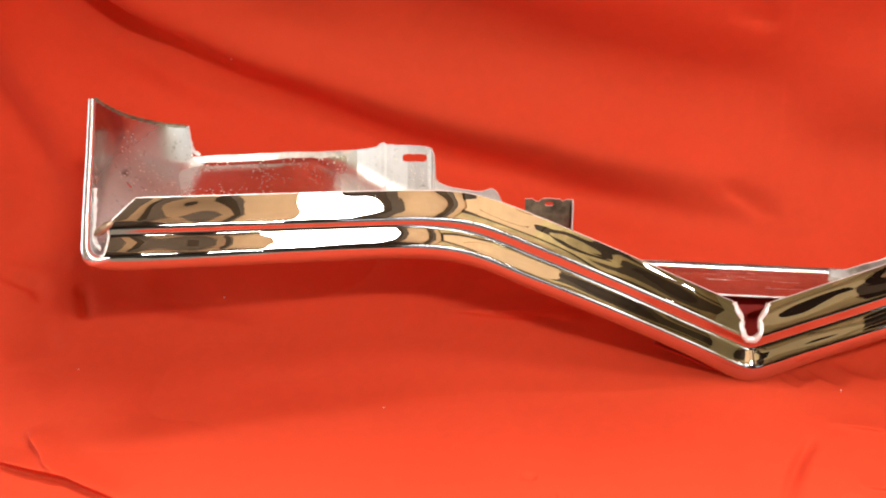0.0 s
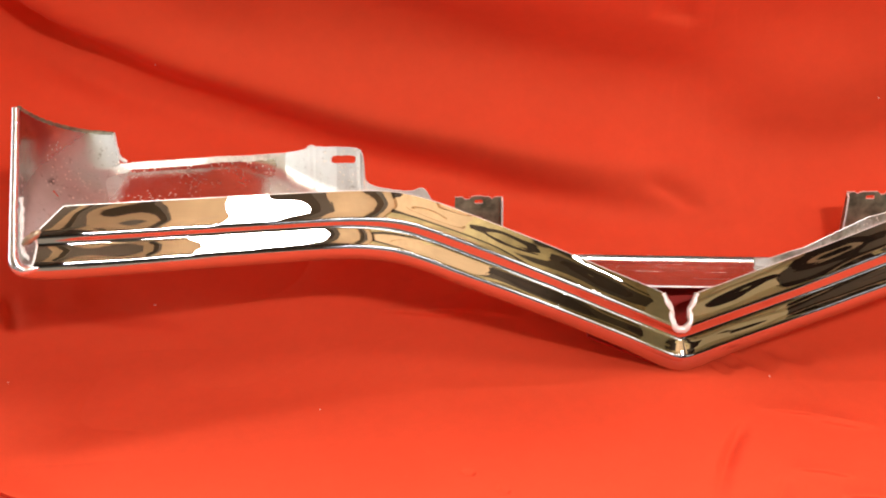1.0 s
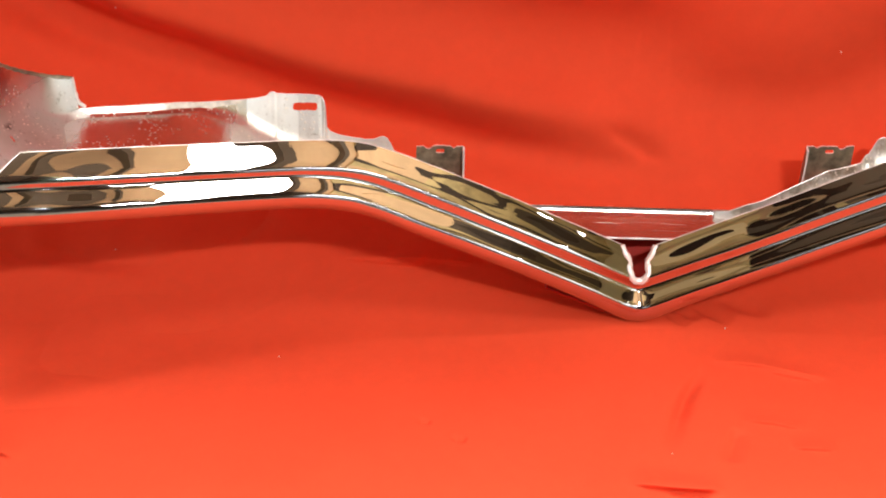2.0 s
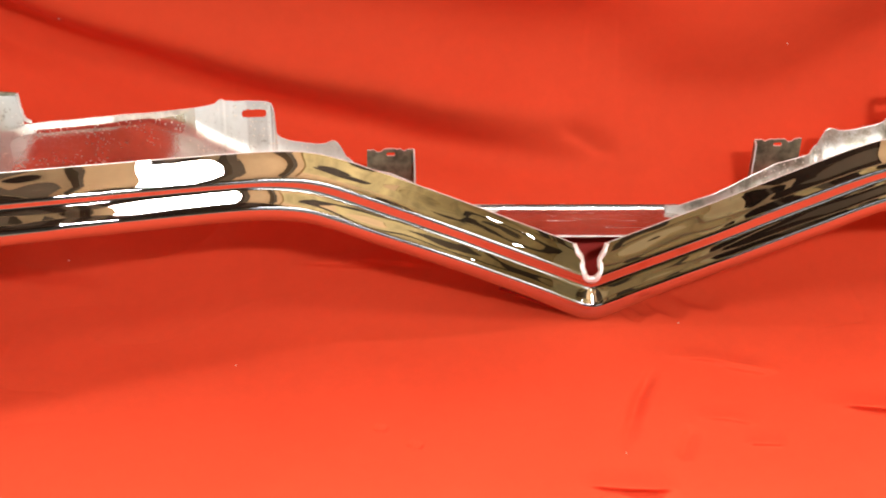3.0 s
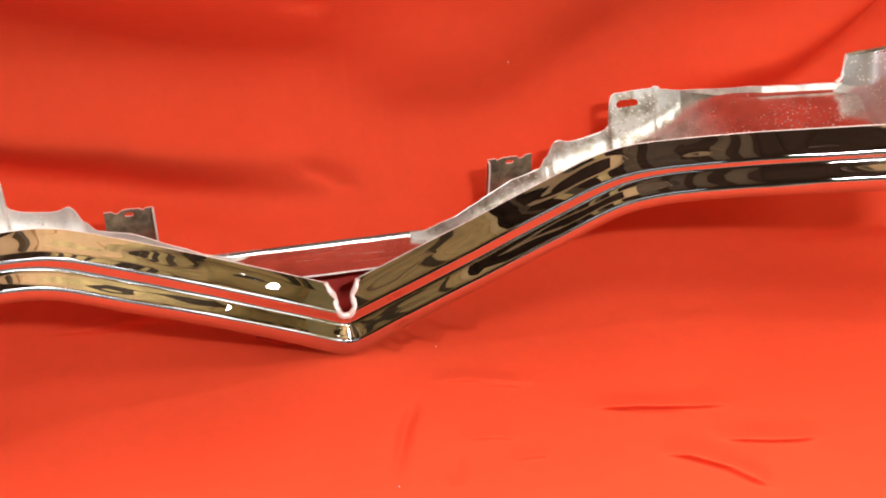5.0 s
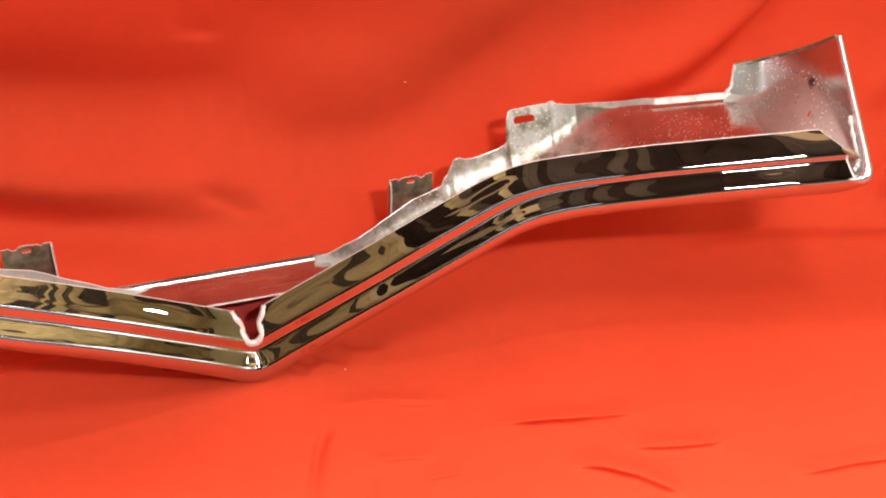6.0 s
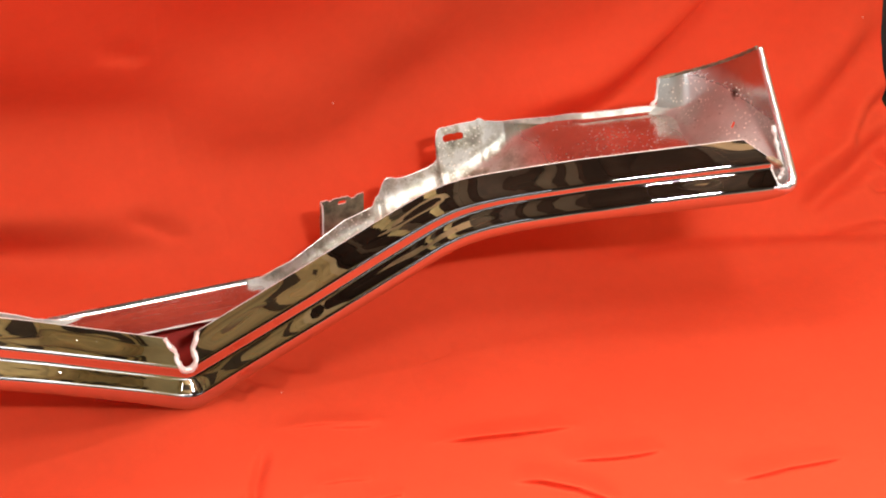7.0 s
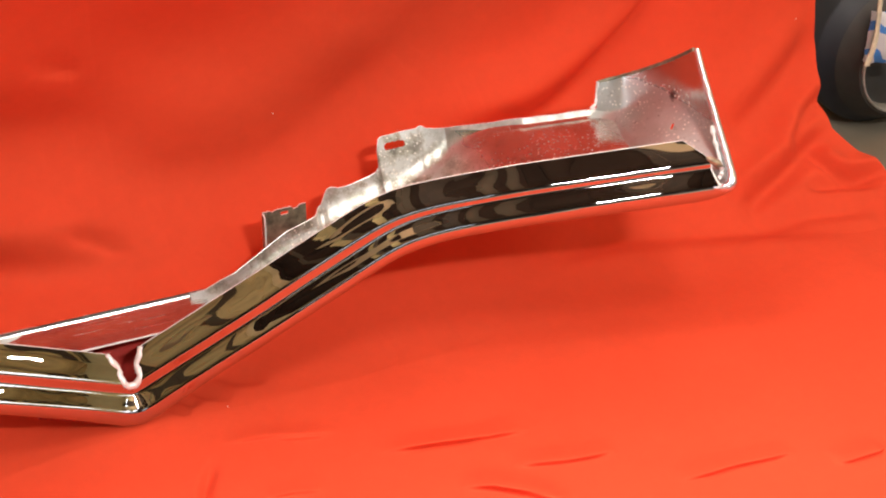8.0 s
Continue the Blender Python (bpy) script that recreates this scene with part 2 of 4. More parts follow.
# ---- mesh helpers ----
def mesh_ob(name, verts, faces, mat, smooth=True, along=None):
    me = bpy.data.meshes.new(name)
    me.from_pydata([tuple(v) for v in verts], [], faces)
    me.materials.append(mat)
    if along is not None:
        me.attributes.new("along", "FLOAT_VECTOR", "POINT").data.foreach_set("vector", np.asarray(along, np.float32).ravel())
    bm = bmesh.new()
    bm.from_mesh(me)
    bmesh.ops.remove_doubles(bm, verts=bm.verts, dist=1e-6)
    bmesh.ops.recalc_face_normals(bm, faces=bm.faces)
    bm.to_mesh(me)
    bm.free()
    if smooth:
        me.polygons.foreach_set("use_smooth", [True] * len(me.polygons))
        me.set_sharp_from_angle(angle=radians(40))
    return new(name, me)


def part(name, ob, parent, label=""):
    ob.name = name
    ob.parent = parent
    if label:
        tagged(ob, label)
    return ob


def shell(name, grid, thick, mat, holes=()):
    """A sheet through a grid of points (rows of equal length), given thickness along its normals. Cells in holes are left out."""
    g = np.array(grid, float)
    du, dv = np.gradient(g, axis=0), np.gradient(g, axis=1)
    n = np.cross(du, dv)
    n /= np.linalg.norm(n, axis=2, keepdims=True) + 1e-12
    a, b = g + n * thick / 2, g - n * thick / 2
    R, C = g.shape[:2]
    verts = list(a.reshape(-1, 3)) + list(b.reshape(-1, 3))
    keep = {(i, j) for i in range(R - 1) for j in range(C - 1)} - set(holes)
    faces, o = [], R * C
    for i, j in keep:
        q = [i * C + j, i * C + j + 1, (i + 1) * C + j + 1, (i + 1) * C + j]
        faces += [q, [v + o for v in reversed(q)]]
        for (di, dj), (p, r) in zip(((-1, 0), (0, 1), (1, 0), (0, -1)), ((0, 1), (1, 2), (2, 3), (3, 0))):
            if (i + di, j + dj) not in keep:
                faces.append([q[r], q[p], q[p] + o, q[r] + o])
    run = np.concatenate([np.zeros((1, C)), np.cumsum(np.linalg.norm(np.diff(g, axis=0), axis=2), 0)])
    over = np.concatenate([np.zeros((R, 1)), np.cumsum(np.linalg.norm(np.diff(g, axis=1), axis=2), 1)], 1)
    along = np.stack([run.mean(1, keepdims=True) + 0 * run + g[0, 0, 0], over, 0 * over], -1).reshape(-1, 3)
    return mesh_ob(name, verts, faces, mat, True, np.concatenate([along, along]))


def box(name, lo, hi, mat):
    (x0, y0, z0), (x1, y1, z1) = lo, hi
    v = [(x, y, z) for x in (x0, x1) for y in (y0, y1) for z in (z0, z1)]
    f = [(0, 1, 3, 2), (4, 6, 7, 5), (0, 4, 5, 1), (2, 3, 7, 6), (0, 2, 6, 4), (1, 5, 7, 3)]
    return mesh_ob(name, v, f, mat, False)


# ---- the room ----
tagged(box("floor", (-4, -5, -0.1), (4.5, 3, -0.03), CONCRETE), "grey-brown concrete workshop floor", "floor", kind="structure")
tagged(box("ceiling", (-4, -5, 2.7), (4.5, 3, 2.8), CEIL), "tan board workshop ceiling", "ceiling", kind="structure")
tagged(box("wall_north", (-4, 2.9, -0.03), (4.5, 3, 2.7), WALL), "tan board workshop wall", "wall", kind="structure")
tagged(box("wall_south", (-4, -5, -0.03), (4.5, -4.9, 2.7), DARKWALL), "dark brown board workshop wall", "wall", kind="structure")
tagged(box("wall_west", (-4, -4.9, -0.03), (-3.9, 2.9, 2.7), WALL), "tan board workshop wall", "wall", kind="structure")
tagged(box("wall_east", (4.4, -4.9, -0.03), (4.5, 2.9, 2.7), WALL), "tan board workshop wall", "wall", kind="structure")

for x, w in ((-0.66, 0.48), (-0.09, 0.05), (0.04, 0.018), (0.52, 0.03), (0.66, 0.07), (1.1, 0.05)):
    tagged(box("ceiling_beam", (x, -1.56, 2.6), (x + w, 2.9, 2.7), BEAM), "dark brown wooden ceiling beam", "beam", "ceiling beams", kind="structure")
# sides of the room: unseen lengthwise boards and purlins, toned for the chrome's brown and gold reflections
rng = random.Random(11)
for x0, mid, x1, inner, outer in ((-3.9, -2.05, -0.95, (PLY, STRAW, LOFT, PLY, PLY, UMBER), (LOFT, BEAM, UMBER, PLY, LOFT)), (1.3, 2.3, 4.4, (CEIL, CEIL, PLY, UMBER, CEIL), (PLY, PLY, PLY, UMBER, PLY, BEAM, UMBER))):
    y, turn = -1.56, 0
    while y < 1.2:
        w = rng.uniform(0.07, 0.20)
        cut = mid + rng.uniform(-0.35, 0.35)
        for a, b, kinds in ((x0, cut, inner), (cut + 0.01, x1, outer)):
            tagged(box("ceiling_board", (a, y, 2.665 - rng.uniform(0, 0.02)), (b, y + w - 0.001, 2.7), kinds[turn % len(kinds)]), "unseen olive brown ceiling board added for reflections in the chrome", "board", "ceiling boards", kind="structure")
        y, turn = y + w, turn + 1
for y in (0.4, 1.6):
    tagged(box("ceiling_beam", (-3.9, y, 2.63), (4.4, y + 0.05, 2.69), BEAM), "dark brown wooden ceiling beam", "beam", "ceiling beams", kind="structure")
# lower boards out of view, added so the outer bands mirror dark brown
rng = random.Random(4)
x = -3.9
while x < 4.3:
    w = min(rng.uniform(0.05, 0.15), 4.4 - x)
    drop = rng.uniform(0, 0.03)
    mat = rng.choice((PLY, PLY, BEAM, UMBER) if x > 1.3 else (LOFT, LOFT, UMBER, LOFT) if x > 0.6 else (LOFT, LOFT, BEAM, UMBER) if x > -1.0 else (LOFT, BEAM, LOFT, PLY) if x > -2.0 else (PLY, STRAW, PLY, BEAM))
    tagged(box("reflection_board", (x, -4.9, 2.54 - drop), (x + w - 0.001, -1.57, 2.6), mat), "unseen brown board added under the ceiling for reflections in the chrome", "board", "loft boards", kind="structure")
    x += w

# ---- red cloth: one sheet on the floor that turns up into a backdrop ----
TURN, RAD, SWEEP = -0.03, 0.36, radians(122)   # where the floor part ends, radius and angle of the turn


# Folds of the sheet: points (x, s), width on one side, width on the other, height
FOLDS, PLEATS, SWAGS = [], [], []


def fold(points, wa, wb, height):
    FOLDS.append((points, wa, wb, height))


def pleat(points, wa, wb, height):
    """A small crease that leans over towards the front."""
    PLEATS.append((points, wa, wb, height))


def swag(points, width, height):
    """A soft hanging fold: it bulges out above the line and sinks in below it."""
    P = np.array([points[0]] + list(points) + [points[-1]], float)
    line = []
    for k in range(1, len(P) - 2):
        p0, p1, p2, p3 = P[k - 1:k + 3]
        for t in np.linspace(0, 1, 6)[:-1]:
            line.append(tuple(0.5 * (2 * p1 + (p2 - p0) * t + (2 * p0 - 5 * p1 + 4 * p2 - p3) * t * t + (3 * p1 - p0 - 3 * p2 + p3) * t**3)))
    SWAGS.append((line + [tuple(P[-1])], width, height))


swag([(-1.10, 0.95), (-1.02, 0.80), (-0.947, 0.706), (-0.870, 0.654), (-0.780, 0.600), (-0.676, 0.557), (-0.551, 0.510), (-0.413, 0.467), (-0.319, 0.445), (-0.227, 0.420), (-0.111, 0.396), (-0.042, 0.385), (0.071, 0.376), (0.18, 0.372)], 0.036, 0.060)
swag([(-1.03, 0.66), (-0.92, 0.585), (-0.80, 0.530), (-0.66, 0.480), (-0.50, 0.435), (-0.38, 0.405)], 0.034, 0.019)
swag([(-1.24, 0.85), (-1.188, 0.615), (-1.132, 0.493), (-1.078, 0.394), (-1.04, 0.33)], 0.040, 0.038)
swag([(0.02, 0.515), (0.137, 0.510), (0.275, 0.499), (0.347, 0.521), (0.416, 0.569), (0.517, 0.638), (0.60, 0.74)], 0.062, 0.026)
swag([(0.60, 0.41), (0.711, 0.437), (0.820, 0.455), (0.925, 0.511), (1.009, 0.588), (1.06, 0.68), (1.11, 0.86)], 0.038, 0.062)
swag([(1.17, 0.185), (1.268, 0.222), (1.340, 0.252), (1.393, 0.277), (1.47, 0.295)], 0.020, 0.040)
swag([(1.395, 0.262), (1.417, 0.225), (1.440, 0.200), (1.475, 0.188), (1.56, 0.180)], 0.012, 0.022)
swag([(1.32, 0.27), (1.392, 0.328), (1.442, 0.355), (1.49, 0.372)], 0.015, 0.022)
swag([(1.20, 0.33), (1.30, 0.385), (1.38, 0.44), (1.46, 0.52)], 0.030, 0.028)
swag([(-0.60, 0.86), (-0.40, 0.74), (-0.20, 0.66), (0.02, 0.62), (0.20, 0.64)], 0.070, 0.030)
fold([(-0.034, 0.419), (0.039, 0.372), (0.076, 0.366)], 0.012, 0.022, -0.009)
fold([(-0.045, 0.728), (0.046, 0.685)], 0.015, 0.02, -0.007)
pleat([(0.299, -0.132), (0.427, -0.162), (0.548, -0.187)], 0.008, 0.021, 0.0105)
pleat([(0.377, -0.250), (0.421, -0.266), (0.465, -0.300), (0.517, -0.367)], 0.009, 0.023, 0.016)
pleat([(0.663, -0.374), (0.764, -0.380), (0.876, -0.399)], 0.008, 0.021, 0.0105)
pleat([(0.467, -0.242), (0.548, -0.266), (0.633, -0.282)], 0.008, 0.021, 0.0105)
pleat([(0.900, -0.441), (1.001, -0.445)], 0.008, 0.021, 0.0105)
fold([(0.092, -0.026), (0.052, -0.097), (0.025, -0.175), (0.011, -0.232)], 0.008, 0.014, -0.007)
pleat([(0.094, -0.015), (0.188, -0.033), (0.280, -0.068)], 0.006, 0.015, 0.0055)
fold([(0.114, -0.165), (0.097, -0.213), (0.087, -0.247)], 0.008, 0.014, -0.007)
pleat([(0.119, -0.150), (0.169, -0.158), (0.213, -0.174)], 0.006, 0.015, 0.0055)
pleat([(0.174, -0.208), (0.242, -0.215)], 0.006, 0.015, 0.0055)
pleat([(-0.060, -0.281), (0.006, -0.291), (0.079, -0.298)], 0.008, 0.021, 0.0105)
pleat([(-1.100, -0.147), (-1.063, -0.155), (-0.999, -0.173), (-0.946, -0.186), (-0.904, -0.209), (-0.842, -0.245)], 0.009, 0.020, 0.020)
pleat([(-1.046, -0.077), (-1.034, -0.094), (-0.984, -0.154), (-0.947, -0.184)], 0.009, 0.020, 0.020)
fold([(-1.204, 0.244), (-1.132, 0.218), (-1.105, 0.185)], 0.00832, 0.01728, -0.0096)
fold([(-1.059, 0.232), (-1.038, 0.173), (-1.016, 0.163)], 0.00728, 0.01536, -0.008)
pleat([(-0.413, 0.197), (-0.315, 0.195), (-0.225, 0.185)], 0.006, 0.015, 0.0055)
pleat([(-0.469, 0.198), (-0.362, 0.187), (-0.290, 0.185)], 0.006, 0.015, 0.0055)
fold([(0.038, 0.103), (0.070, 0.090), (0.099, 0.062)], 0.0078, 0.015, -0.0056)
fold([(0.660, 0.194), (0.920, 0.183), (1.202, 0.129), (1.428, 0.053)], 0.03, 0.06, -0.024)
fold([(-0.283, -0.196), (-0.260, -0.203)], 0.004, 0.007, -0.006)
fold([(-0.330, -0.161), (-0.307, -0.164)], 0.004, 0.007, -0.005)
pleat([(0.169, -0.038), (0.257, -0.069)], 0.006, 0.015, 0.0055)
pleat([(0.327, -0.136), (0.396, -0.151), (0.462, -0.170)], 0.006, 0.015, 0.0055)
pleat([(-0.012, -0.288), (0.063, -0.294)], 0.006, 0.015, 0.0055)
fold([(1.144, 0.139), (1.311, 0.132), (1.475, 0.097)], 0.02, 0.03, -0.016)
fold([(1.330, 0.183), (1.432, 0.170), (1.514, 0.150)], 0.012, 0.02, -0.02)
fold([(-1.037, 0.212), (-0.903, 0.195), (-0.790, 0.177)], 0.015, 0.03, -0.008)
fold([(-0.957, 0.226), (-0.809, 0.195), (-0.734, 0.169)], 0.0192, 0.048, -0.0096)
fold([(0.075, -0.048), (0.044, -0.114), (0.025, -0.169)], 0.006, 0.012, -0.006)
fold([(0.040, 0.094), (0.058, 0.070), (0.082, 0.052)], 0.009, 0.018, -0.005)
fold([(0.085, 0.118), (0.108, 0.086), (0.150, 0.062)], 0.010, 0.020, -0.006)
fold([(0.125, 0.132), (0.160, 0.102), (0.215, 0.085)], 0.012, 0.022, -0.006)
fold([(-1.199, 0.273), (-1.122, 0.268), (-1.064, 0.261)], 0.016, 0.032, -0.0096)
fold([(-1.150, 0.077), (-1.104, 0.103), (-1.055, 0.127)], 0.0192, 0.04, -0.0064)


def value_noise(x, y, seed):
    """Smooth noise in -1..1 on arrays, one cell a unit."""
    table = np.random.RandomState(seed).rand(64, 64) * 2 - 1
    i, j = np.floor(x).astype(int), np.floor(y).astype(int)
    u, v = x - i, y - j
    u, v = u * u * u * (u * (u * 6 - 15) + 10), v * v * v * (v * (v * 6 - 15) + 10)
    at = lambda a, b: table[a % 64, b % 64]
    return (at(i, j) * (1 - u) + at(i + 1, j) * u) * (1 - v) + (at(i, j + 1) * (1 - u) + at(i + 1, j + 1) * u) * v


def fold_lift(X, S, pts, wa, wb, height):
    best, sign, along = np.full(X.shape, 9.0), np.ones(X.shape), np.zeros(X.shape)
    total = sum(math.dist(a, b) for a, b in zip(pts, pts[1:]))
    gone = 0.0
    for (ax, ay), (bx, by) in zip(pts, pts[1:]):
        dx, dy = bx - ax, by - ay
        size = math.hypot(dx, dy)
        t = np.clip(((X - ax) * dx + (S - ay) * dy) / size**2, 0, 1)
        d = np.hypot(X - ax - t * dx, S - ay - t * dy)
        side = np.sign(dx * (S - ay) - dy * (X - ax))
        near = d < best
        best, sign, along = np.where(near, d, best), np.where(near, side, sign), np.where(near, (gone + t * size) / total, along)
        gone += size
    width = np.where(sign > 0, wb, wa)
    fade = np.clip(along / 0.28, 0.03, 1) * np.clip((1 - along) / 0.3, 0.03, 1)
    fade = fade * fade * (3 - 2 * fade)
    return height * fade * np.exp(-((best / width) ** 2))


def swag_lift(X, S, pts, width, height):
    best, along, total, gone = np.full(X.shape, 9.0), np.zeros(X.shape), sum(math.dist(a, b) for a, b in zip(pts, pts[1:])), 0.0
    for (ax, ay), (bx, by) in zip(pts, pts[1:]):
        dx, dy = bx - ax, by - ay
        size = math.hypot(dx, dy)
        t = np.clip(((X - ax) * dx + (S - ay) * dy) / size**2, 0, 1)
        d = np.hypot(X - ax - t * dx, S - ay - t * dy)
        d = np.where(dx * (S - ay) - dy * (X - ax) > 0, d, -d)
        near = np.abs(d) < np.abs(best)
        best, along = np.where(near, d, best), np.where(near, (gone + t * size) / total, along)
        gone += size
    fade = np.clip(along / 0.2, 0, 1) * np.clip((1 - along) / 0.3, 0, 1)
    u = best / (width * np.where(best > 0, 1.25, 1.0))
    return height * fade * fade * (3 - 2 * fade) * u * np.exp(-0.5 * u * u)


def cloth_edge(S):
    return np.interp(S, [-1.9, -0.3, 0.182, 0.228, 0.285, 0.346, 0.441, 0.541, 1.7], [2.0, 1.72, 1.533, 1.495, 1.460, 1.452, 1.464, 1.457, 1.40])


def cloth_heights(X, S):
    H = 0.008 + 0.007 * value_noise(X * 1.6 + 9, S * 1.8 + 5, 3) + 0.0035 * value_noise(X * 5 + 3, S * 6 + 8, 4) + 0.0004 * value_noise(X * 22, S * 22, 5)
    crumple = np.clip(value_noise(X * 2.2 + 31, S * 2.6 + 17, 8) + 0.25, 0, 1)
    H += crumple * 0.005 * (np.abs(value_noise(X * 7 + 2 * value_noise(X * 3, S * 3, 10), S * 11, 9)) ** 0.7 - 0.4)
    H = H * (0.8 + 0.2 * np.tanh(S / 0.12))
    for pts, wa, wb, height in FOLDS:
        H += fold_lift(X, S, pts, wa, wb, height)
    for pts, width, height in SWAGS:
        H += swag_lift(X, S, pts, width, height)
    H += 0.0165 * np.exp(-((X / 0.16) ** 2) - ((S - 0.065) / 0.055) ** 2)   # bunched up under the point of the bumper
    return H - 0.012 * np.clip((X - 1.3) / 0.15, 0, 1)


def cloth_height(x, s):
    return float(cloth_heights(np.array([[x]]), np.array([[s]]))[0, 0])


def build_cloth():
    ss = np.concatenate([np.linspace(-1.15, -0.75, 20)[:-1], np.linspace(-0.75, -0.46, 70)[:-1], np.linspace(-0.46, 0.28, 460)[:-1], np.linspace(0.28, 0.7, 110)[:-1], np.linspace(0.7, 1.7, 40)])
    u = np.concatenate([np.linspace(-1.6, -1.35, 20)[:-1], np.linspace(-1.35, 1.4, 1160)])
    S, U = np.meshgrid(ss, u, indexing="ij")
    tail = np.linspace(0, 1, 25)[1:]
    St, Tt = np.meshgrid(ss, tail, indexing="ij")
    X = np.concatenate([U, 1.4 + (cloth_edge(St) - 1.4) * Tt], 1)
    S = np.concatenate([S, St], 1)
    H = cloth_heights(X, S)
    over = sum(fold_lift(X, S, *p) for p in PLEATS)
    A = np.clip(S / RAD, 0, SWEEP)
    up = np.maximum(S - RAD * SWEEP, 0)
    Y = np.where(S < 0, TURN + S, TURN + RAD * np.sin(A) + math.cos(SWEEP) * up)
    Z = RAD * (1 - np.cos(A)) + math.sin(SWEEP) * up
    H = np.where(S < 0, np.maximum(H, -0.027), H)
    Y, Z = Y - np.sin(A) * H, np.maximum(Z + np.cos(A) * H, -0.027)
    Y, Z = Y - 1.35 * over, Z + over
    R, C = X.shape
    verts = np.stack([X, Y, Z], -1).reshape(-1, 3)
    idx = np.arange(R * C).reshape(R, C)
    faces = np.stack([idx[:-1, :-1], idx[:-1, 1:], idx[1:, 1:], idx[1:, :-1]], -1).reshape(-1, 4)
    me = bpy.data.meshes.new("backdrop_cloth")
    me.from_pydata(verts.tolist(), [], faces.tolist())
    me.materials.append(RED)
    me.polygons.foreach_set("use_smooth", [True] * len(me.polygons))
    return tagged(new("backdrop_cloth", me), "bright red cotton cloth draped over floor and backdrop", "cloth")


build_cloth()



def sheet_point(x, s, h):
    a = min(max(s / RAD, 0), SWEEP)
    up = max(s - RAD * SWEEP, 0)
    y = TURN + s if s < 0 else TURN + RAD * math.sin(a) + math.cos(SWEEP) * up
    return Vector((x, y - math.sin(a) * h, RAD * (1 - math.cos(a)) + math.sin(SWEEP) * up + math.cos(a) * h))


# ---- the bumper ----
KNEE = 0.404


def soft_knee(x, w=0.045):
    """Length past the knee, with the corner rounded."""
    d = x - KNEE
    return 0.5 * (d + math.sqrt(d * d + w * w))


def free_edge(x):
    """Upper free edge of the face bar: y, z at distance x from the middle."""
    x = math.sqrt(x * x + 1e-6)
    k = soft_knee(x) - soft_knee(0)
    y = 0.0695 - 0.1375 * x + (-0.305 + 0.1375) * k
    z = 0.1185 + 0.548 * x + (0.093 - 0.548) * k
    return y, z


SET = [(-0.9, 0.001), (-0.6, 0.0), (-0.42, 0.0), (-0.2, 0.002), (-0.06, 0.001), (0.06, -0.001), (0.2, -0.003), (0.4, 0.0), (0.6, 0.003), (0.75, 0.0015), (0.9, 0.0)]


def bar_edge(x):
    """The free edge with the slight set that the used bar has taken, x from one end to the other."""
    y, z = free_edge(x)
    return y, z + float(np.interp(x, [a for a, _ in SET], [b for _, b in SET]))


def bend(p, a0, a1, r, n):
    """Points of an arc from p, turning from a0 to a1 degrees below the level."""
    a0, a1 = radians(a0), radians(a1)
    out = []
    for k in range(1, n + 1):
        a = a0 + (a1 - a0) * k / n
        sign = 1 if a1 > a0 else -1
        out.append((p[0] - sign * r * (math.sin(a) - math.sin(a0)), p[1] + sign * r * (math.cos(a) - math.cos(a0))))
    return out


def section(flat, r1, riser, r2, low, r3):
    """Cross-section of the face bar from its free edge: upper band, bend, riser, fillet, lower band, bend."""
    a, b = math.cos(radians(46)), math.sin(radians(46))
    up = [(-a * flat * t, -b * flat * t) for t in (0, 0.25, 0.5, 0.75, 1)]
    up += bend(up[-1], 46, 86, r1, 6)
    down = [up[-1], (up[-1][0] - 0.05 * riser, up[-1][1] - 0.6 * riser), (up[-1][0] - 0.07 * riser, up[-1][1] - riser)]
    down += bend(down[-1], 86, 45, r2, 5)
    y, z = down[-1]
    down += [(y - 0.7071 * low * t, z - 0.7071 * low * t) for t in (0.33, 0.67, 1)]
    down += bend(down[-1], 45, 88, r3, 6)
    return up, down


UPPER_WING, LOWER_WING = section(0.0405, 0.0090, 0.0095, 0.0130, 0.0205, 0.0095)
UPPER_OUTER, LOWER_OUTER = section(0.0365, 0.0075, 0.0050, 0.0080, 0.0225, 0.0085)
ROLL = [(-0.0006, -0.004), (-0.0004, -0.0085), (0.0012, -0.0130), (0.0045, -0.0167), (0.0095, -0.0193), (0.018, -0.0205), (0.032, -0.0185)]
N_UP, N_LOW = len(UPPER_WING), len(LOWER_WING)
UP_V = np.concatenate([[0], np.cumsum([math.dist(a, b) for a, b in zip(UPPER_WING, UPPER_WING[1:])])])
UP_V = [float(v) for v in UP_V / UP_V[-1]]   # share of the way across the upper band


def outer_share(x):
    """0 on the sloping wings, 1 on the level outer parts."""
    t = max(0, min(1, (abs(x) - KNEE + 0.1) / 0.2))
    return t * t * (3 - 2 * t)


def mixed(a, b, w):
    return a[0] + (b[0] - a[0]) * w, a[1] + (b[1] - a[1]) * w


def upper_offset(x, j):
    return mixed(UPPER_WING[j], UPPER_OUTER[j], outer_share(x))


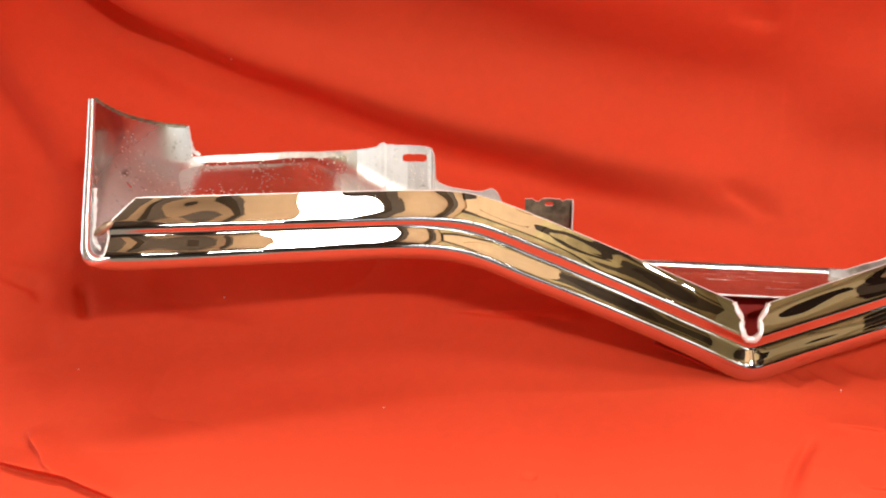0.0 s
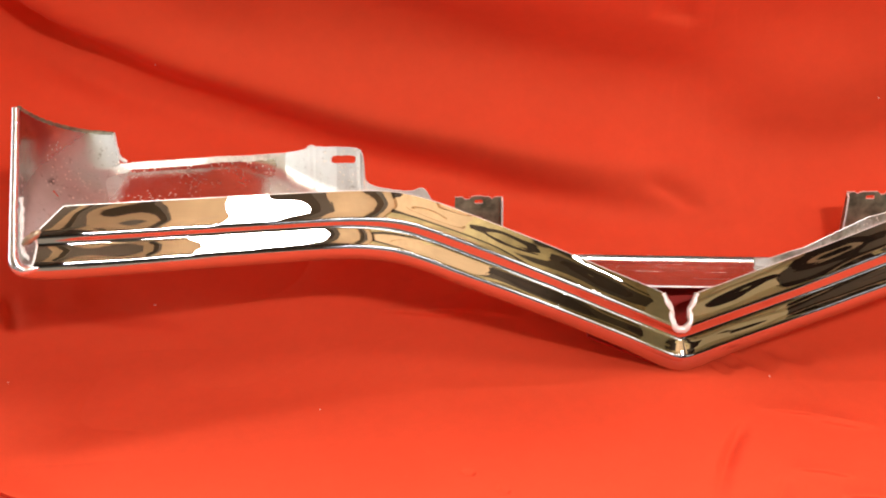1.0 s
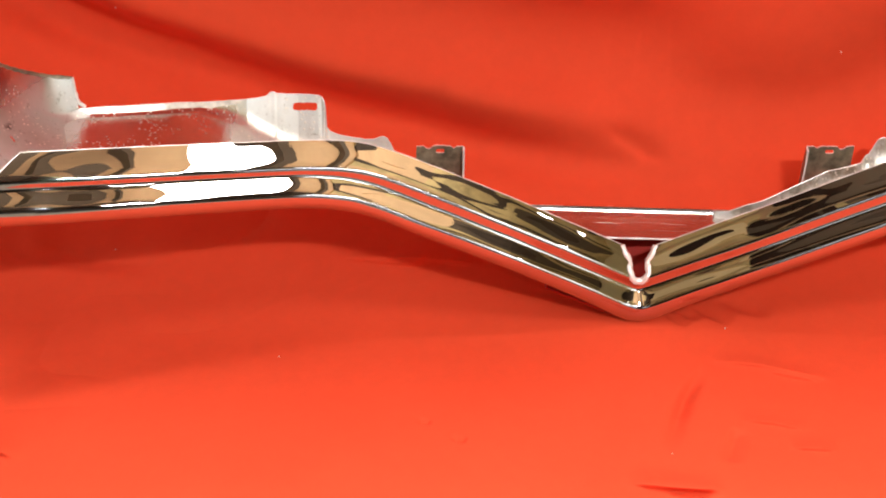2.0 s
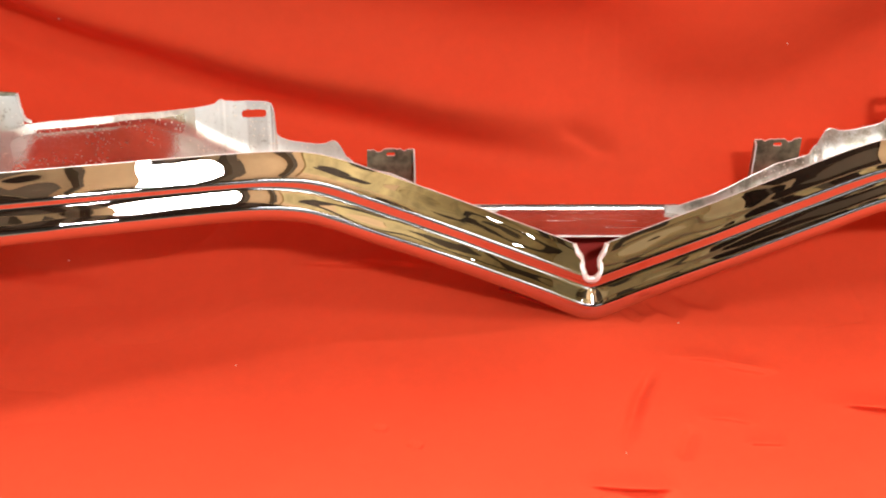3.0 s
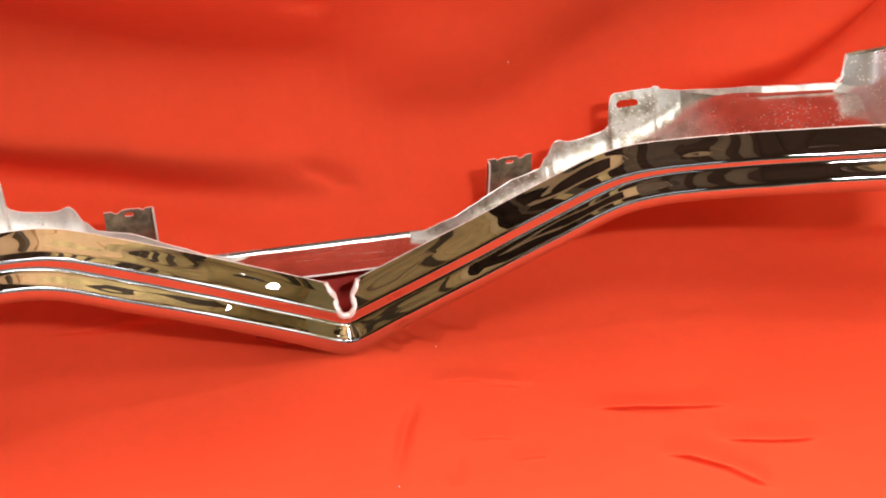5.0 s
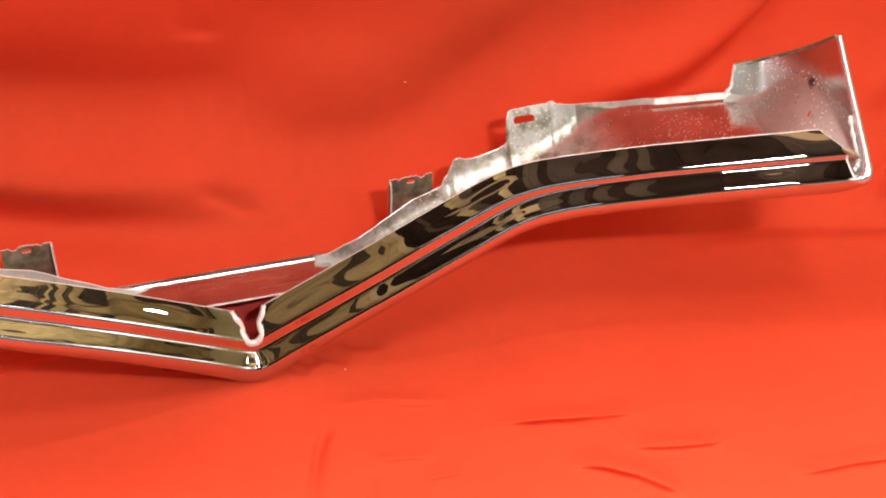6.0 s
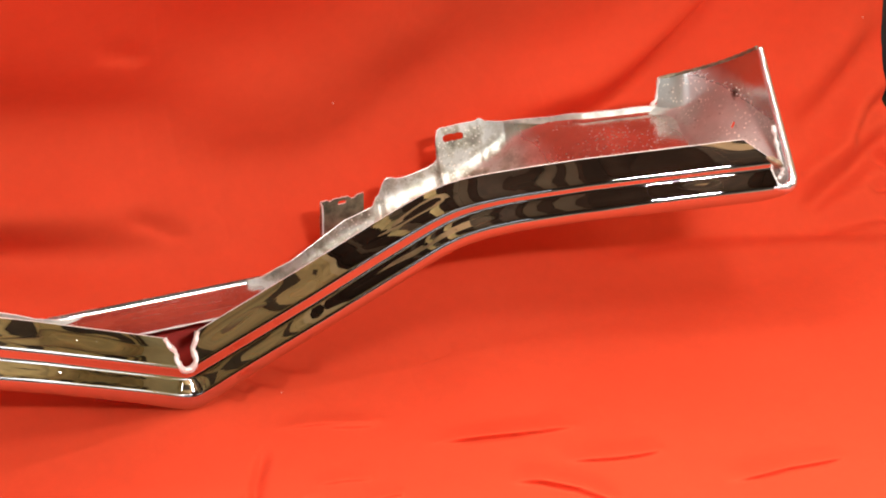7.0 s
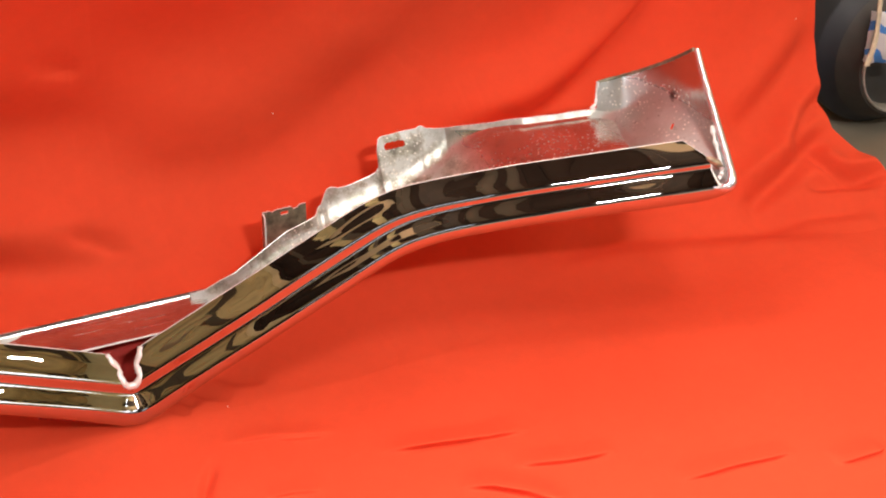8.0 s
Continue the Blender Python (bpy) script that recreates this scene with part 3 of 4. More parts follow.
def bar_offset(x, j):
    """Offset of point j of the lower profile from the free edge; the rolled rim closes at the ends of the bar."""
    w = outer_share(x)
    a, b = mixed(LOWER_WING[min(j, N_LOW - 1)], LOWER_OUTER[min(j, N_LOW - 1)], w)
    if j < N_LOW:
        return a, b
    r = 1.12 - 0.16 * w + 0.42 * math.exp(-((x / 0.11) ** 2))
    r *= 1 + (0.30 if x > 0 else 0.16) * min(1, max(0, (abs(x) - 0.55) / 0.25))
    c, d = ROLL[j - N_LOW]
    u = max(0, (abs(x) - 0.835) / 0.056)
    shut = max(0.30, math.sqrt(max(0, 1 - u * u)))
    return a + c * r * shut, b + d * r * shut


END_F = 0.834


def upper_band(side):
    rows = []
    for i in range(181):
        row = []
        for j in range(N_UP):
            x0 = notch_x(UP_V[j])
            x1 = END_F + 0.030 * min(1, UP_V[j] / 0.8)
            x = x0 + (x1 - x0) * (i / 180)
            y, z = bar_edge(side * x)
            a, b = upper_offset(x, j)
            row.append((side * x, y + a, z + b))
        rows.append(row)
    return shell("upper_band", rows, 0.0026, CHROME)


def notch_x(v):
    """Half width of the notch in the middle, v from the free edge (0) to the step (1)."""
    return float(np.interp(v, [0, 0.1, 0.2, 0.3, 0.4, 0.5, 0.62, 0.74, 0.85, 0.94, 1.0], [0.0265, 0.0240, 0.0222, 0.0185, 0.0150, 0.0140, 0.0152, 0.0152, 0.0138, 0.0108, 0.0060]))


def lower_bar():
    xs = [(-0.891 + 1.782 * i / 320) for i in range(321)]
    rows = []
    for x in xs:
        row = []
        for j in range(N_LOW + len(ROLL)):
            v = min(1, j / (N_LOW - 1))
            end = 0.864 + 0.023 * max(0, (v - 0.35) / 0.65) ** 2.2
            q = x * end / 0.891
            blunt = 0.0025 + 0.012 * min(1, max(0, (j - 5) / 5)) + 0.018 * min(1, max(0, (j - N_LOW + 1) / 6))
            y, z = bar_edge(math.copysign(math.hypot(q, blunt), q))
            z -= 0.3 * (blunt - 0.0025) * math.exp(-((q / 0.05) ** 2))
            a, b = bar_offset(q, j)
            row.append((q, y + a, z + b))
        rows.append(row)
    return shell("face_bar", rows, 0.0026, CHROME)


def tube(name, pts, radii, mat, sides=12, flat=1.0):
    """A round bar along points; radii one for each."""
    rows = []
    P = [Vector(p) for p in pts]
    for i, p in enumerate(P):
        d = (P[min(i + 1, len(P) - 1)] - P[max(i - 1, 0)]).normalized()
        a = d.cross(Vector((0.3, -0.6, 0.75))).normalized()
        b = d.cross(a).normalized()
        rows.append([p + (a * math.cos(2 * math.pi * k / sides) + b * flat * math.sin(2 * math.pi * k / sides)) * radii[i] for k in range(sides)])
    verts = [v for r in rows for v in r]
    n = sides
    faces = [(i * n + k, i * n + (k + 1) % n, (i + 1) * n + (k + 1) % n, (i + 1) * n + k) for i in range(len(P) - 1) for k in range(n)]
    faces += [list(range(n)), [(len(P) - 1) * n + k for k in range(n)]]
    return mesh_ob(name, verts, faces, mat)


def curve_points(keys, n):
    """Points on a smooth line through the keys (Catmull-Rom)."""
    K = [Vector(k) for k in keys]
    K = [2 * K[0] - K[1]] + K + [2 * K[-1] - K[-2]]
    out = []
    m = len(K) - 3
    for i in range(n + 1):
        f = min(m - 1e-6, m * i / n)
        k = int(f)
        t = f - k
        p0, p1, p2, p3 = K[k:k + 4]
        out.append(0.5 * ((2 * p1) + (p2 - p0) * t + (2 * p0 - 5 * p1 + 4 * p2 - p3) * t * t + (3 * p1 - p0 - 3 * p2 + p3) * t**3))
    return out


def notch_edge():
    """Turned-in ground edge round the notch, uneven in width."""
    pts, radii = [], []
    for side in (-1, 1):
        line = []
        for i in range(41):
            v = i / 40
            x = notch_x(v)
            f = float(np.interp(v, UP_V, range(N_UP)))
            k = min(int(f), N_UP - 2)
            (a0, b0), (a1, b1) = upper_offset(x, k), upper_offset(x, k + 1)
            y, z = bar_edge(side * x)
            wob = 0.0016 * noise.noise((v * 5.5, side * 5.0, 2.0))
            line.append(((side * (x - 0.0008 + wob), y + a0 + (a1 - a0) * (f - k) + 0.0008, z + b0 + (b1 - b0) * (f - k) - 0.0008), 0.0049 + 0.0016 * noise.noise((v * 5.5, side * 3.0, 8.0))))
        line = line if side < 0 else line[::-1]
        pts += [p for p, _ in line]
        radii += [r for _, r in line]
    return tube("notch_edge", pts, radii, RIM, 10)


def edge_bead(side):
    """Near-white bead along the free edge of the upper band and down its slanted end."""
    pts = []
    for i in range(161):
        x = 0.026 + (END_F - 0.026) * i / 160
        y, z = bar_edge(side * x)
        pts.append((side * x, y + 0.0006, z + 0.0002))
    for j in range(1, 6):
        x = END_F + 0.030 * min(1, UP_V[j] / 0.8)
        y, z = bar_edge(side * x)
        a, b = upper_offset(x, j)
        pts.append((side * x, y + a + 0.0004, z + b + 0.0004))
    return tube("edge_bead", pts, [0.0013 + 0.0004 * noise.noise((i * 0.2, side, 4)) for i in range(166)], RIM, 6)


def end_lip(side):
    """Rolled outer edge of the end plate, running on from the rim of the face bar."""
    keys = [(0.846, -0.166, 0.3235), (0.868, -0.1745, 0.3215), (0.8815, -0.1785, 0.3235), (0.8885, -0.1755, 0.3325), (0.8915, -0.162, 0.348),
            (0.8955, -0.12, 0.392), (0.8995, -0.07, 0.446), (0.9025, -0.036, 0.484)]
    pts = [(side * p.x, p.y, p.z) for p in curve_points(keys, 48)]
    radii = [np.interp(i / 48, [0, 0.12, 0.25, 0.35, 0.55, 1.0], [0.001, 0.0040, 0.0080, 0.0084, 0.0062, 0.0050]) for i in range(49)]
    return tube("end_lip", pts, radii, PALE, 14)


def end_bead(side):
    """Ground end of the lower band, curving down to the corner."""
    pts = []
    for j in range(N_LOW):
        v = j / (N_LOW - 1)
        x = 0.864 + 0.023 * max(0, (v - 0.35) / 0.65) ** 2.2
        y, z = bar_edge(side * x)
        a, b = bar_offset(x, j)
        pts.append((side * x, y + a, z + b))
    pts = curve_points(pts, 40)
    return tube("end_bead", pts, [0.0019 + 0.0008 * noise.noise((i * 0.3, side, 6)) for i in range(41)], RIM, 8)


def weld_bead(side):
    """Ragged weld between the end plate and the rolled edge."""
    keys = [(0.874, -0.163, 0.330), (0.881, -0.160, 0.336), (0.8845, -0.150, 0.347), (0.886, -0.132, 0.368), (0.888, -0.113, 0.392)]
    pts, radii = [], []
    for i, p in enumerate(curve_points(keys, 44)):
        pts.append((side * (p.x + 0.0016 * noise.noise((i * 0.35, side, 3))), p.y + 0.0010 * noise.noise((i * 0.5, side, 9)), p.z))
        radii.append(max(0.0008, 0.0030 + 0.0026 * noise.noise((i * 0.28, side * 2, 5))))
    return tube("weld_bead", pts, radii, RIM, 8)


def band_weld(side):
    """Lump of weld where the step between the bands runs out."""
    y, z = bar_edge(side * 0.866)
    a, b = upper_offset(0.866, N_UP - 1)
    pts = [(side * (0.858 + 0.004 * k), y + a + 0.006 - 0.0016 * k, z + b + 0.010 - 0.0026 * k) for k in range(7)]
    return tube("band_weld", pts, [0.0018, 0.0046, 0.0060, 0.0054, 0.0062, 0.0044, 0.0015], WELD, 10)


def lerp_table(x, table):
    return float(np.interp(x, [a for a, _ in table], [b for _, b in table]))


PLATE_Z = [(0, 0.098), (0.13, 0.098), (0.2, 0.110), (0.26, 0.142), (0.3, 0.156), (0.36, 0.174), (0.42, 0.192), (0.47, 0.208), (0.53, 0.230), (0.58, 0.256), (0.62, 0.288), (0.655, 0.308), (0.69, 0.316), (0.86, 0.333)]
RIM_Y = [(0.13, 0.164), (0.15, 0.160), (0.2, 0.156), (0.26, 0.166), (0.3, 0.172), (0.35, 0.180), (0.362, 0.200), (0.38, 0.205), (0.4728, 0.206), (0.4736, 0.2125), (0.479, 0.2199), (0.515, 0.2215), (0.5475, 0.2183), (0.556, 0.2174), (0.562, 0.2143), (0.592, 0.2069), (0.7, 0.141), (0.86, 0.086)]
RIM_Z = [(0.13, 0.136), (0.15, 0.138), (0.2, 0.158), (0.3, 0.2025), (0.357, 0.212), (0.368, 0.217), (0.378, 0.2385), (0.383, 0.2430), (0.390, 0.2435), (0.398, 0.2390), (0.41, 0.2385), (0.43, 0.241), (0.455, 0.246), (0.468, 0.252), (0.4728, 0.259),
         (0.4736, 0.285), (0.4755, 0.297), (0.479, 0.3035), (0.485, 0.306), (0.515, 0.3075), (0.5475, 0.309), (0.551, 0.312), (0.556, 0.3115), (0.562, 0.307), (0.592, 0.305), (0.64, 0.315), (0.7, 0.329), (0.86, 0.3435)]
FILLET = [(0.13, 0.036), (0.3, 0.046), (0.42, 0.054), (0.47, 0.036), (0.5, 0.026), (0.57, 0.024), (0.62, 0.022), (0.66, 0.016), (0.72, 0.010), (0.82, 0.010), (0.86, 0.02)]
LEAN = [(0.13, 0.3), (0.36, 0.15), (0.46, 0.25), (0.48, 0.4), (0.59, 0.4), (0.7, 0.5), (0.86, 0.5)]


def rim_point(x, side):
    z = lerp_table(x, RIM_Z) + 0.0012 * noise.noise((x * 30, side * 3, 1)) + 0.0006 * noise.noise((x * 110, side * 5, 4))
    return lerp_table(x, RIM_Y), z


def in_slot(x, z):
    """Inside the bolt slot of the bracket."""
    dx, dz = max(0, abs(x - 0.5045) - 0.0140), max(0, abs(z - 0.290) - 0.0008)
    return math.hypot(dx, dz) < 0.0046


def back_plate(side):
    """Floor of the channel behind the face bar, swept up through a wide fillet into its rear flange and the slotted bracket."""
    rows, holes = [], []
    xs = [0.13 + 0.0024 * i for i in range(142)] + [0.4715 + 0.0012 * i for i in range(105)] + [0.598 + 0.0024 * i for i in range(112)]
    for x in xs:
        y0, z0 = free_edge(x)
        w = outer_share(x)
        fy, fz = y0 - 0.020, z0 - 0.090 + 0.006 * w
        rz, (ty, tz) = lerp_table(x, PLATE_Z), rim_point(x, side)
        lean, rad = lerp_table(x, LEAN), lerp_table(x, FILLET)
        foot = ty - lean * (tz - rz)
        start = foot - rad
        row = []
        for i in range(14):
            t = i / 13
            u = min(1, t / 0.55)
            row.append((side * x, fy + (start - fy) * t, fz + (rz - fz) * (u * u * (3 - 2 * u))))
        kz = min(tz - 0.001, rz + 1.05 * rad)
        ky = foot + lean * (kz - rz)
        for i in range(1, 9):
            t = i / 8
            a, b, c = (1 - t) ** 2, 2 * t * (1 - t), t * t
            row.append((side * x, a * start + b * foot + c * ky, a * rz + b * rz + c * kz))
        for i in range(1, 45):
            t = i / 44
            row.append((side * x, ky + (ty - ky) * t, kz + (tz - kz) * t))
        rows.append(row)
    for i in range(len(rows) - 1):
        for j in range(22, len(rows[0]) - 1):
            c = [(rows[i][j][k] + rows[i + 1][j + 1][k]) / 2 for k in (0, 2)]
            if in_slot(abs(c[0]), c[1]):
                holes.append((i, j))
    return shell("back_plate", rows, 0.0026, DULL, holes)


def rear_flange(side):
    """Turned-up flange along the outer part; its pale colour stands in for mirrored lamp light."""
    rows = []
    for i in range(81):
        x = 0.60 + 0.255 * i / 80
        ty, tz = rim_point(x, side)
        low = min(0.011, 0.004 + 0.10 * max(0, x - 0.60))
        rows.append([(side * x, ty - 0.0022 - 0.5 * low * (1 - t), tz + 0.0006 - low * (1 - t)) for t in (0, 0.15, 0.4, 0.7, 1.0)])
    return shell("rear_flange", rows, 0.0016, FLANGE)


def rim_bead(side):
    """White bead along the rim of the channel and the bracket that draws its edge highlight."""
    xs = [0.14 + 0.004 * i for i in range(84)] + [0.4728 + 0.0015 * i for i in range(80)] + [0.594 + 0.005 * i for i in range(53)]
    pts = []
    for x in xs:
        y, z = rim_point(x, side)
        pts.append((side * x, y, z))
    return tube("rim_bead", pts, [0.0011 + 0.0005 * noise.noise((i * 0.15, side, 3)) for i in range(len(pts))], RIM, 6)


def notch_shade_sheet():
    """Added sheet in the middle, below the strip, coloured as the shaded cloth behind the notch."""
    rows = []
    for i in range(31):
        x = -0.14 + 0.28 * i / 30
        y0, z0 = free_edge(abs(x))
        fy, fz = y0 - 0.028, z0 - 0.110
        rows.append([(x, fy + (0.172 - fy) * t, fz + (0.117 - fz) * (0.15 * t + 0.85 * t**3)) for t in (0, 0.12, 0.25, 0.4, 0.55, 0.7, 0.8, 0.9, 1)])
    return shell("notch_shade_sheet", rows, 0.0026, SHADED_RED)


def rear_strip():
    rows = []
    for i in range(41):
        x = -0.2 + 0.352 * i / 40
        w = 0.0008 * noise.noise((x * 25, 0, 3))
        rows.append([(x, y, z - 0.03 * x) for y, z in ((0.100, 0.1245), (0.115, 0.1265), (0.13, 0.1275), (0.15, 0.128), (0.16, 0.129), (0.165, 0.131), (0.168, 0.1345), (0.1695, 0.139 + w))])
    return shell("rear_strip", rows, 0.0028, STRIP)


def strip_edge():
    """Near-white bead along the front edge of the strip."""
    pts = [(-0.2 + 0.4 * i / 40, 0.0995, 0.1245 - 0.03 * (-0.2 + 0.4 * i / 40)) for i in range(41)]
    return tube("strip_edge", pts, [0.0017 + 0.0003 * math.sin(i * 1.3) for i in range(41)], RIM, 8)


def end_plate(side, out=0.0, mat=None, name="end_plate", hole=True):
    A, B, C, D = Vector((0.887, -0.172, 0.331)), Vector((0.899, -0.034, 0.484)), Vector((0.845, 0.109, 0.384)), Vector((0.838, 0.097, 0.342))
    rows, nu, nv = [], 60, 44
    for i in range(nu + 1):
        u = i / nu
        lo, hi = A.lerp(D, u), B.lerp(C, u)
        row = []
        for j in range(nv + 1):
            v = -0.35 + 1.35 * j / nv
            bulge = 0.03 * math.sin(math.pi * u)
            if v >= 0:
                p = lo.lerp(hi, v)
                p.x += bulge * (0.7 - 0.25 * v)
                p.z -= 0.003 * math.sin(math.pi * u) * v
            else:
                w = -v / 0.35
                p = lo + Vector((bulge * 0.7 - 0.055 * w * w, 0.02 * w * (1 - u), -0.03 * w))
            rad = 0.004 + 0.064 * math.sin(math.pi * min(1, u / 0.96)) ** 1.4
            p.x -= rad * max(0, 1 - max(0, p.z - 0.336) / rad) ** 2
            if u > 0.84:
                p.x -= 0.022 * ((u - 0.84) / 0.16) ** 2
            p.x += out
            row.append((side * p.x, p.y, p.z))
        rows.append(row)
    cells = [(i, j) for i in (range(23, 24) if out == 0 else range(20, 27)) for j in (range(19, 21) if out == 0 else range(15, 24))] if hole else []
    return shell(name, rows, 0.0026, mat or HAZY, cells)


def plate_edge(side):
    """Thick dark upper edge of the end plate."""
    B, C = Vector((0.899, -0.034, 0.484)), Vector((0.845, 0.109, 0.384))
    pts = []
    for i in range(41):
        u = i / 40
        p = B.lerp(C, u)
        p.x += 0.03 * math.sin(math.pi * u) * 0.45 - (0.022 * ((u - 0.84) / 0.16) ** 2 if u > 0.84 else 0)
        p.z -= 0.003 * math.sin(math.pi * u)
        pts.append((side * p.x, p.y, p.z))
    return tube("plate_edge", pts, [0.0030 + 0.0005 * math.sin(i * 1.7) for i in range(41)], TAB, 8)


def rear_bead(side):
    """White bead at the rear of the end plate, in place of its lamp glint."""
    keys = [(0.8225, 0.109, 0.3845), (0.8215, 0.1075, 0.374), (0.8195, 0.1045, 0.362), (0.8155, 0.1005, 0.350), (0.806, 0.0985, 0.3435)]
    pts = [(side * (p.x + 0.0008 * noise.noise((i * 0.5, side, 2))), p.y, p.z) for i, p in enumerate(curve_points(keys, 24))]
    return tube("rear_bead", pts, [0.0030 + 0.0010 * noise.noise((i * 0.35, side, 7)) for i in range(25)], RIM, 8)


def cut_plate(name, outline, holes, thick, place, mat):
    """A flat plate from an outline and holes in the plane; place(a, b, c) sets them in the world."""
    bm = bmesh.new()
    edges = []
    for loop in [outline, *holes]:
        vs = [bm.verts.new((a, b, 0)) for a, b in loop]
        edges += [bm.edges.new((vs[i], vs[(i + 1) % len(vs)])) for i in range(len(vs))]
    bmesh.ops.triangle_fill(bm, use_beauty=True, use_dissolve=False, edges=edges)
    top = bmesh.ops.extrude_face_region(bm, geom=bm.faces[:])
    for v in [g for g in top["geom"] if isinstance(g, bmesh.types.BMVert)]:
        v.co.z = thick
    bmesh.ops.recalc_face_normals(bm, faces=bm.faces)
    for v in bm.verts:
        v.co = place(*v.co)
    bm.normal_update()
    # side faces get the near-white material as a painted edge highlight
    for f in bm.faces:
        f.material_index = 1 if len(f.verts) == 4 else 0
    me = bpy.data.meshes.new(name)
    bm.to_mesh(me)
    bm.free()
    me.materials.append(mat)
    me.materials.append(RIM)
    return new(name, me)


def rounded(cx, cz, w, h, r, n=5):
    out = []
    for sx, sz, a0 in ((1, 1, 0), (-1, 1, 90), (-1, -1, 180), (1, -1, 270)):
        for k in range(n + 1):
            a = radians(a0 + 90 * k / n)
            out.append((cx + sx * (w / 2 - r) + r * math.cos(a), cz + sz * (h / 2 - r) + r * math.sin(a)))
    return out


def mounting_tab(side):
    rng = random.Random(5 + side)
    top = []
    for i in range(15):
        t = i / 14
        top.append((0.334 - 0.072 * t, 0.2415 + rng.uniform(-0.0012, 0.0014) - (0.004 if i in (3, 4, 11) else 0)))
    line = [(0.262, 0.158), (0.334, 0.178), (0.335, 0.205)] + top + [(0.2612, 0.20)]
    place = lambda a, b, c: Vector((side * a, 0.187 - (b - 0.17) * 0.14 + c, b))
    return cut_plate("mounting_tab", line, [rounded(0.298, 0.2325, 0.013, 0.007, 0.002, 2)], 0.003, place, TAB)


def tab_fold(side):
    line = [(0.0, 0.165), (0.012, 0.168), (0.012, 0.215), (0.009, 0.238), (0.0, 0.2405)]
    place = lambda a, b, c: Vector((side * (0.2605 + c), 0.187 - (b - 0.17) * 0.14 - a, b))
    return cut_plate("fold", line, [], 0.003, place, TAB)


def build_bumper():
    root = tagged(new("car_bumper"), "chrome-plated V-shaped car bumper with dull inner side resting on red cloth", "bumper")
    part("face_bar", lower_bar(), root, "polished chrome lower band and rolled rim")
    part("rear_strip", rear_strip(), root, "flat plated strip bridging the middle")
    part("strip_edge", strip_edge(), root)
    part("notch_shade_sheet", notch_shade_sheet(), root)
    part("notch_edge", notch_edge(), root)
    for side in (-1, 1):
        part("upper_band", upper_band(side), root, "polished chrome upper band")
        part("edge_bead", edge_bead(side), root)
        part("back_plate", back_plate(side), root, "dull grey plated inner side with a slotted bracket")
        part("end_plate", end_plate(side), root, "dull grey end plate with a small hole")
        part("end_skin", end_plate(side, 0.0032, CHROME), root, "polished chrome outer side")
        part("plate_edge", plate_edge(side), root, "dark tarnished upper edge")
        part("rear_bead", rear_bead(side), root)
        part("end_bead", end_bead(side), root)
        part("weld_bead", weld_bead(side), root, "ragged bright weld bead")
        part("band_weld", band_weld(side), root, "rough brownish weld lump")
        part("end_lip", end_lip(side), root, "polished chrome rolled edge")
        part("rear_flange", rear_flange(side), root, "turned-up flange with uneven plating, its paleness standing for reflected light")
        part("rim_bead", rim_bead(side), root)
        tab = part("mounting_tab", mounting_tab(side), root, "greenish grey tab with a ragged top and a small hole")
        part("fold", tab_fold(side), tab)
    return root


build_bumper()


# ---- tyre beside the cloth ----
def lathe(name, prof, mat, steps=64):
    rows = [[(r * math.cos(a), w, r * math.sin(a)) for r, w in prof] for a in [2 * math.pi * i / steps for i in range(steps + 1)]]
    R, C = len(rows), len(prof)
    verts = [v for r in rows for v in r]
    faces = [(i * C + j, i * C + j + 1, (i + 1) * C + j + 1, (i + 1) * C + j) for i in range(R - 1) for j in range(C - 1)]
    return mesh_ob(name, verts, faces, mat)


def build_tyre():
    root = tagged(new("spare_tyre"), "small black tyre with a grey-brown sidewall standing on concrete", "tyre")
    prof = [(0.122, -0.052), (0.13, -0.050), (0.146, -0.020), (0.157, -0.003), (0.161, 0.003), (0.165, 0.010), (0.174, 0.020), (0.181, 0.027), (0.1835, 0.031), (0.184, 0.036), (0.184, 0.15), (0.17, 0.18), (0.122, 0.18), (0.122, -0.052)]
    part("casing", lathe("casing", prof, RUBBER), root)
    part("sidewall", lathe("sidewall", [(0.123, -0.0535), (0.131, -0.0515), (0.1475, -0.0212), (0.158, -0.0042)], SIDEWALL), root, "grey-brown dusty sidewall")
    part("wheel_disc", lathe("wheel_disc", [(0.0, 0.09), (0.08, 0.085), (0.112, 0.05), (0.118, -0.02), (0.1205, -0.02), (0.1205, 0.1), (0.0, 0.10)], WHEEL), root)
    part("rim", lathe("rim", [(0.1182, -0.02), (0.1192, -0.052), (0.1215, -0.058), (0.1245, -0.0565), (0.1255, -0.052), (0.1250, -0.02), (0.1182, -0.02)], GREYRIM), root, "worn pale rim edge")
    root.matrix_world = pose(1.745, 0.378, 0.160, 0, 0, -5.2)
    return root


build_tyre()


def build_strap():
    pts = curve_points([(1.599, 0.318, 0.37), (1.603, 0.314, 0.34), (1.606, 0.310, 0.29), (1.607, 0.308, 0.25), (1.603, 0.306, 0.215), (1.595, 0.306, 0.180)], 24)
    return tagged(tube("webbing_strap", [tuple(p) for p in pts], [0.0100] * 25, STRAP, 8, 0.35), "dirty white strap hanging over the small tyre", "strap")


